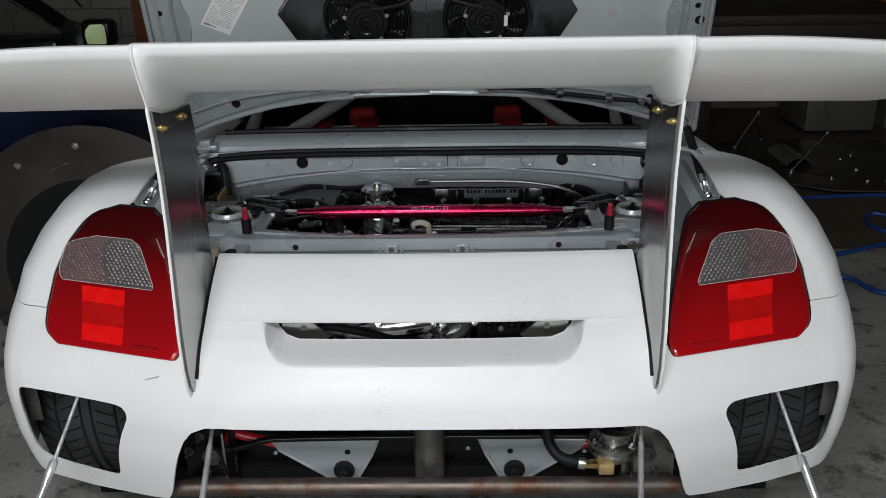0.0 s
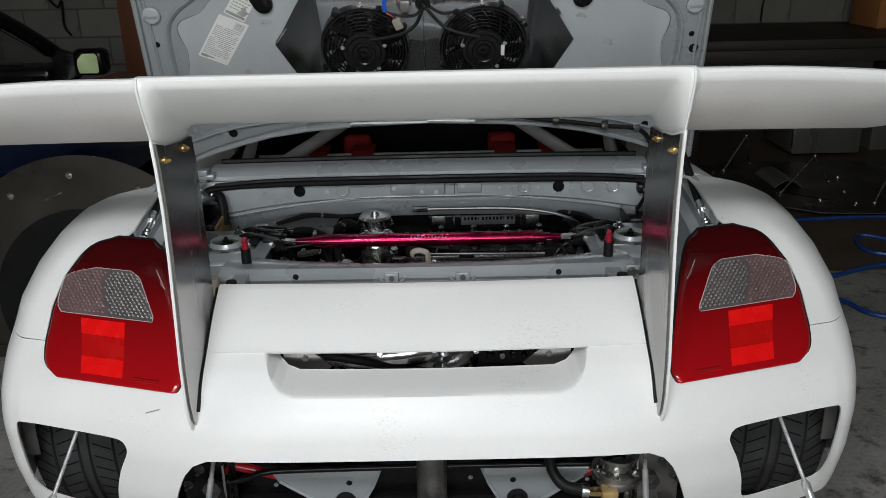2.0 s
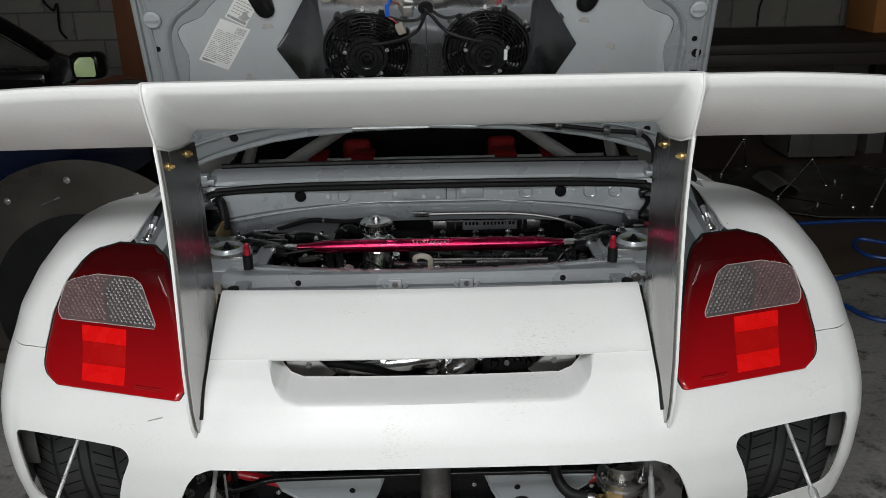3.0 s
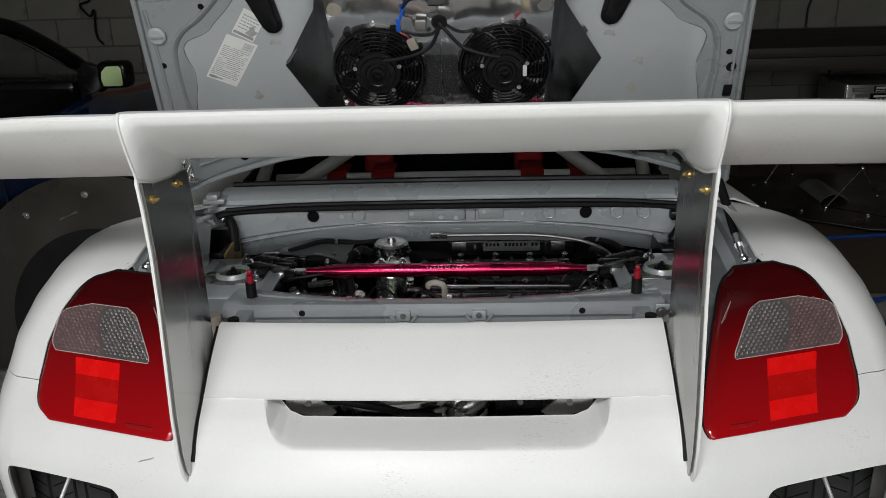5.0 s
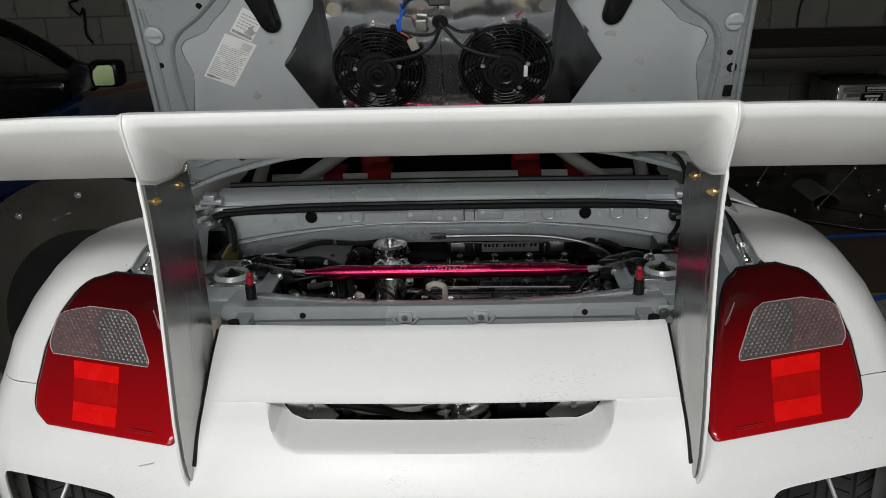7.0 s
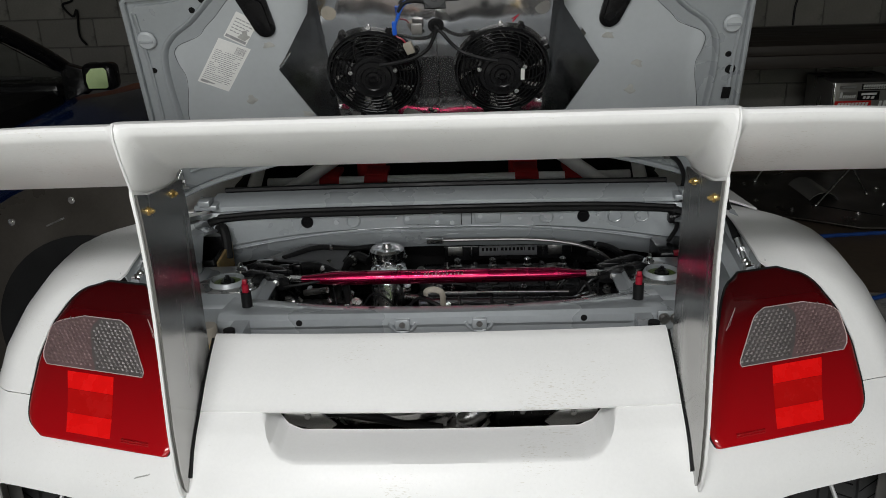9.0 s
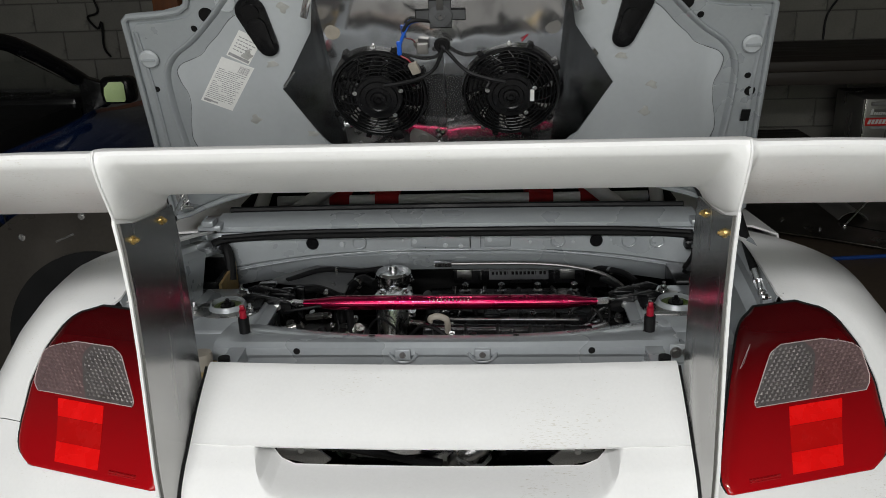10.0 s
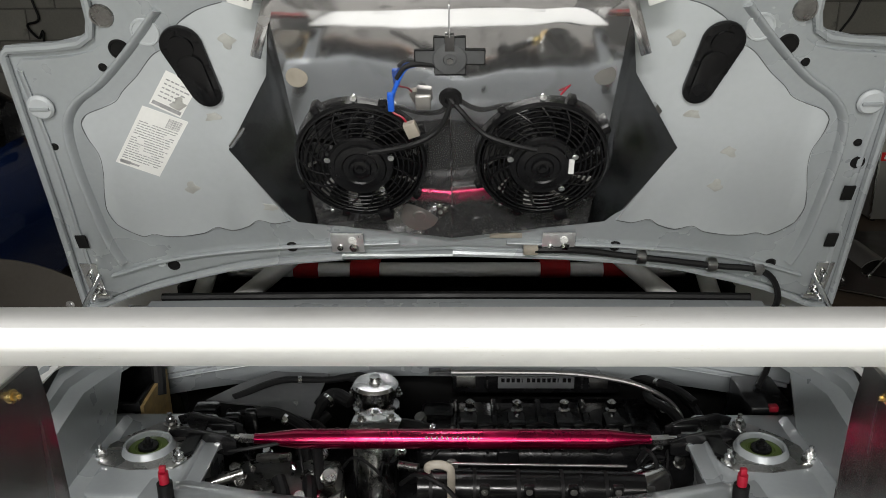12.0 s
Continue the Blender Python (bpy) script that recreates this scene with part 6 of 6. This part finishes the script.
part("inner_arch", prism(B(), [(.33 * math.cos(a), .33 * math.sin(a) - .02) for a in np.linspace(-.5, math.pi + .5, 34)], lambda u, v, w: PAN @ V(u, w, v), -.004, 0, .001), M_RUBBER, pan, "black inner arch")
for a in (1.05, 1.62, 2.15, 2.7):
    part("washer", lathe(B(), [(.012, 0), (.012, .003), (.005, .004), (.005, .009), (0, .009)], axis(PAN @ V(.43 * math.cos(a), 0, .43 * math.sin(a)), (0, -1, 0)), 16), M_CHROME, pan)
part("panel_tab", box(B(), (.02, -.006, .36), (.09, -.002, .366), 0, PAN @ pose(0, 0, 0, 0, -22)), M_CHROME, pan)
part("panel_foot", box(B(), (-1.62, 2.75, 0), (-.98, 2.79, .05), .004), M_BENCH, pan, "timber prop under the panel")

# ---- back of the garage ----
post = part("timber_post", box(B(), (-2.235, 6.10, 0), (-2.055, 6.285, TOP), .008), M_WOOD, None, "orange-brown timber post against the block wall", "post", base=(-2.14, 6.2, 0))
tagged(post, kind="structure")
bench = thing("workbench", (3.2, 5.7, 0), "dark oiled wooden workbench along the block wall", "workbench")
part("bench_top", box(B(), (1.55, 5.22, .74), (4.75, 6.28, .80), .006), M_BENCH, bench)
part("bench_apron", box(B(), (1.58, 5.24, .66), (4.72, 5.28, .738), .004), M_BENCH, bench)
for x in (1.62, 3.25, 4.62):
    for y in (5.32, 6.15):
        part("bench_leg", box(B(), (x, y, 0), (x + .09, y + .09, .74), .005), M_BENCH, bench)
part("bench_shelf", box(B(), (1.62, 5.9, .16), (2.28, 6.25, .19), .004), M_BENCH, bench)
fr = thing("small_fridge", (2.58, 5.7, 0), "small grey steel fridge covered with stickers under the bench", "fridge")
part("fridge_body", box(B(), (2.37, 5.46, .03), (2.82, 5.88, .535), .008), M_STAINLESS, fr)
door = part("fridge_door", box(B(), (2.368, 5.42, .03), (2.822, 5.455, .540), .008), M_STAINLESS, fr)
part("fridge_edge", box(B(), (2.362, 5.414, .03), (2.369, 5.424, .540), .002), M_CHROME, door)
for x in (2.42, 2.76):
    part("fridge_foot", cyl(B(), (x, 5.5, 0), (x, 5.5, .03), .018, seg=12), M_BLACK, fr)


def decal(x0, z0, x1, z1, mt, bars=()):
    part("sticker", box(B(), (x0, 5.4182, z0), (x1, 5.4196, z1)), mt, door)
    bm = B()
    for a0, b0, a1, b1 in bars:
        dx, dz = x1 - x0, z1 - z0
        prism(bm, [(x0 + a0 * dx, z0 + b0 * dz), (x0 + a1 * dx, z0 + b0 * dz), (x0 + (a1 + .04) * dx, z0 + b1 * dz), (x0 + (a0 + .04) * dx, z0 + b1 * dz)], lambda u, v, w: V(u, w, v), 5.4168, 5.4182)
    part("sticker_mark", bm, M_PAPER if mt in (M_STICK_RED, M_BLACK, M_STAINLESS) else M_INK, door)


decal(2.375, .375, 2.60, .425, M_STICK_RED, [(.06 + i * .095, .22, .06 + i * .095 + .07, .78) for i in range(9)])
decal(2.395, .498, 2.50, .520, M_CAST, [(.1, .3, .9, .7)])
decal(2.53, .490, 2.70, .528, M_BLACK, [(.05 + i * .09, .5, .11 + i * .09, .9) for i in range(10)] + [(.05 + i * .09, .15, .10 + i * .09, .38) for i in range(10)])
decal(2.40, .435, 2.495, .480, M_STAINLESS, [(.0, .2, .16, 1.0)] + [(.2 + i * .14, .15, .3 + i * .14, .55) for i in range(6)])
decal(2.51, .428, 2.645, .484, M_BLACK, [(.15, .55, .85, .8), (.25, .12, .36, .42), (.42, .12, .55, .42), (.62, .12, .75, .42)])
decal(2.62, .368, 2.745, .425, M_STAINLESS, [(.2, .35, .34, .95), (.42, .35, .56, .95), (.64, .35, .78, .95), (.0, .0, 1.0, .18)])
decal(2.41, .357, 2.56, .370, M_INK)
part("cardboard_box", box(B(), (2.98, 5.75, .801), (3.42, 6.15, 1.10), .004), M_CARD, None, "orange-brown cardboard box on the bench", "box", base=(3.2, 5.95, .80))
part("storage_tub", box(B(), (2.98, 5.60, 0), (3.10, 5.95, .5), .006), M_STAINLESS, None, "tall pale metal panel leaning under the bench", "metal panel", base=(3.04, 5.78, 0))
cable = part("hanging_cable", tube(B(), [(2.62, 6.27, 1.75), (2.58, 6.275, 1.45), (2.50, 6.275, 1.15), (2.40, 6.27, .98), (2.38, 6.25, .81)], .008, 8), M_RUBBER, None, "thin black cable hanging on the block wall", "cable", base=(2.5, 6.27, .8))
part("hanging_cable", tube(B(), [(-2.75, 6.26, 1.7), (-2.73, 6.25, 1.30), (-2.70, 6.25, 1.14), (-2.78, 6.25, 1.10), (-2.72, 6.25, 1.02), (-2.68, 6.24, 1.06), (-2.69, 6.24, .89), (-2.65, 6.24, .82)], .008, 8), M_RUBBER, None, "tangled black cable hanging on the block wall", "cable", base=(-2.75, 6.26, 1))

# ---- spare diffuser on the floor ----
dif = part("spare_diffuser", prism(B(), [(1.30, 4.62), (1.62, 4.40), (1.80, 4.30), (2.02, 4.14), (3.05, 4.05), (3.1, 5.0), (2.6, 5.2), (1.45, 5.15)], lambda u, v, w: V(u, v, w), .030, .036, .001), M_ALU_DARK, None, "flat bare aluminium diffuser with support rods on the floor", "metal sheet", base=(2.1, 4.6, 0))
for x, y in ((1.55, 4.6), (2.8, 4.2), (2.8, 4.9), (1.6, 5.0)):
    part("diffuser_block", box(B(), (x - .04, y - .04, 0), (x + .04, y + .04, .03)), M_BENCH, dif)
rows = [[(1.95 + .15 * u, 4.60 + .32 * v, .037 + .042 * math.sin(math.pi * u) ** .7) for u in np.linspace(0, 1, 12)] for v in (0, .5, 1)]
part("diffuser_tunnel", sheet(B(), rows, .004), M_STAINLESS, dif, "raised shiny tunnel")
for (x0, y0, h0), (x1, y1, h1) in (((1.78, 5.0, .04), (1.93, 5.08, .24)), ((1.93, 5.08, .24), (1.97, 5.1, .06)), ((1.94, 4.5, .04), (2.16, 4.62, .22)), ((2.36, 4.28, .04), (2.48, 4.38, .20)), ((2.16, 4.62, .22), (2.2, 4.5, .1))):
    bm = cyl(B(), (x0, y0, h0), (x1, y1, h1), .005, seg=8)
    bmesh.ops.create_uvsphere(bm, u_segments=10, v_segments=6, radius=.010, matrix=Matrix.Translation((x1, y1, h1)))
    bmesh.ops.create_uvsphere(bm, u_segments=10, v_segments=6, radius=.012, matrix=Matrix.Translation((x0, y0, h0)))
    part("diffuser_rod", bm, M_CHROME, dif)
for x, y in ((1.50, 4.75), (1.66, 4.62), (1.80, 4.46), (2.1, 4.35), (2.3, 4.5), (2.26, 4.28), (2.0, 4.9), (2.4, 4.8), (1.7, 4.95)):
    part("diffuser_bolt", bolt(B(), (x, y, .037), (0, 0, 1), .008, .010), M_CHROME, dif)
for i in range(4):
    x, y = 1.98 + .06 * i, 4.50 - .05 * i
    part("diffuser_slot", box(B(), (x - .06, y - .006, .0362), (x + .06, y + .006, .0372), 0, Matrix.Translation((x, y, 0)) @ pose(0, 0, 0, 0, 0, -35) @ Matrix.Translation((-x, -y, 0))), M_DARK, dif)

# ---- air hose ----
part("air_hose", tube(B(), [(1.30, 4.05, .012), (1.7, 4.08, .012), (1.97, 4.11, .012), (2.3, 4.13, .012), (2.6, 4.05, .012), (2.65, 3.8, .012), (2.3, 3.72, .012), (2.08, 3.85, .012), (2.02, 3.62, .012), (2.3, 3.5, .012), (1.97, 3.45, .012), (1.69, 3.33, .012), (1.45, 3.30, .012), (1.38, 3.18, .012), (1.63, 3.09, .012), (1.72, 2.93, .012), (2.1, 2.8, .012), (2.6, 2.9, .012)], .010, 8, 8), M_HOSE, None, "blue air hose snaking over the concrete floor", "hose", base=(2, 3.5, 0))

# ---- blocks of the back wall ----
me = None
for r in range(13):
    for c in range(23):
        x0 = X0 + .4 * c - (.2 if r % 2 else 0)
        if -1.0 < x0 < 1.3 or x0 + .4 > X1:
            continue
        if me is None:
            b0 = part("block", box(B(), (.004, -.012, .004), (.396, .02, .196), .004, seg=1), M_BLOCK, bpy.data.objects["wall_back"])
            me = b0.data
        else:
            b0 = new("block", me)
            b0.parent = bpy.data.objects["wall_back"]
        b0.location = (x0, Y1, r * .2)
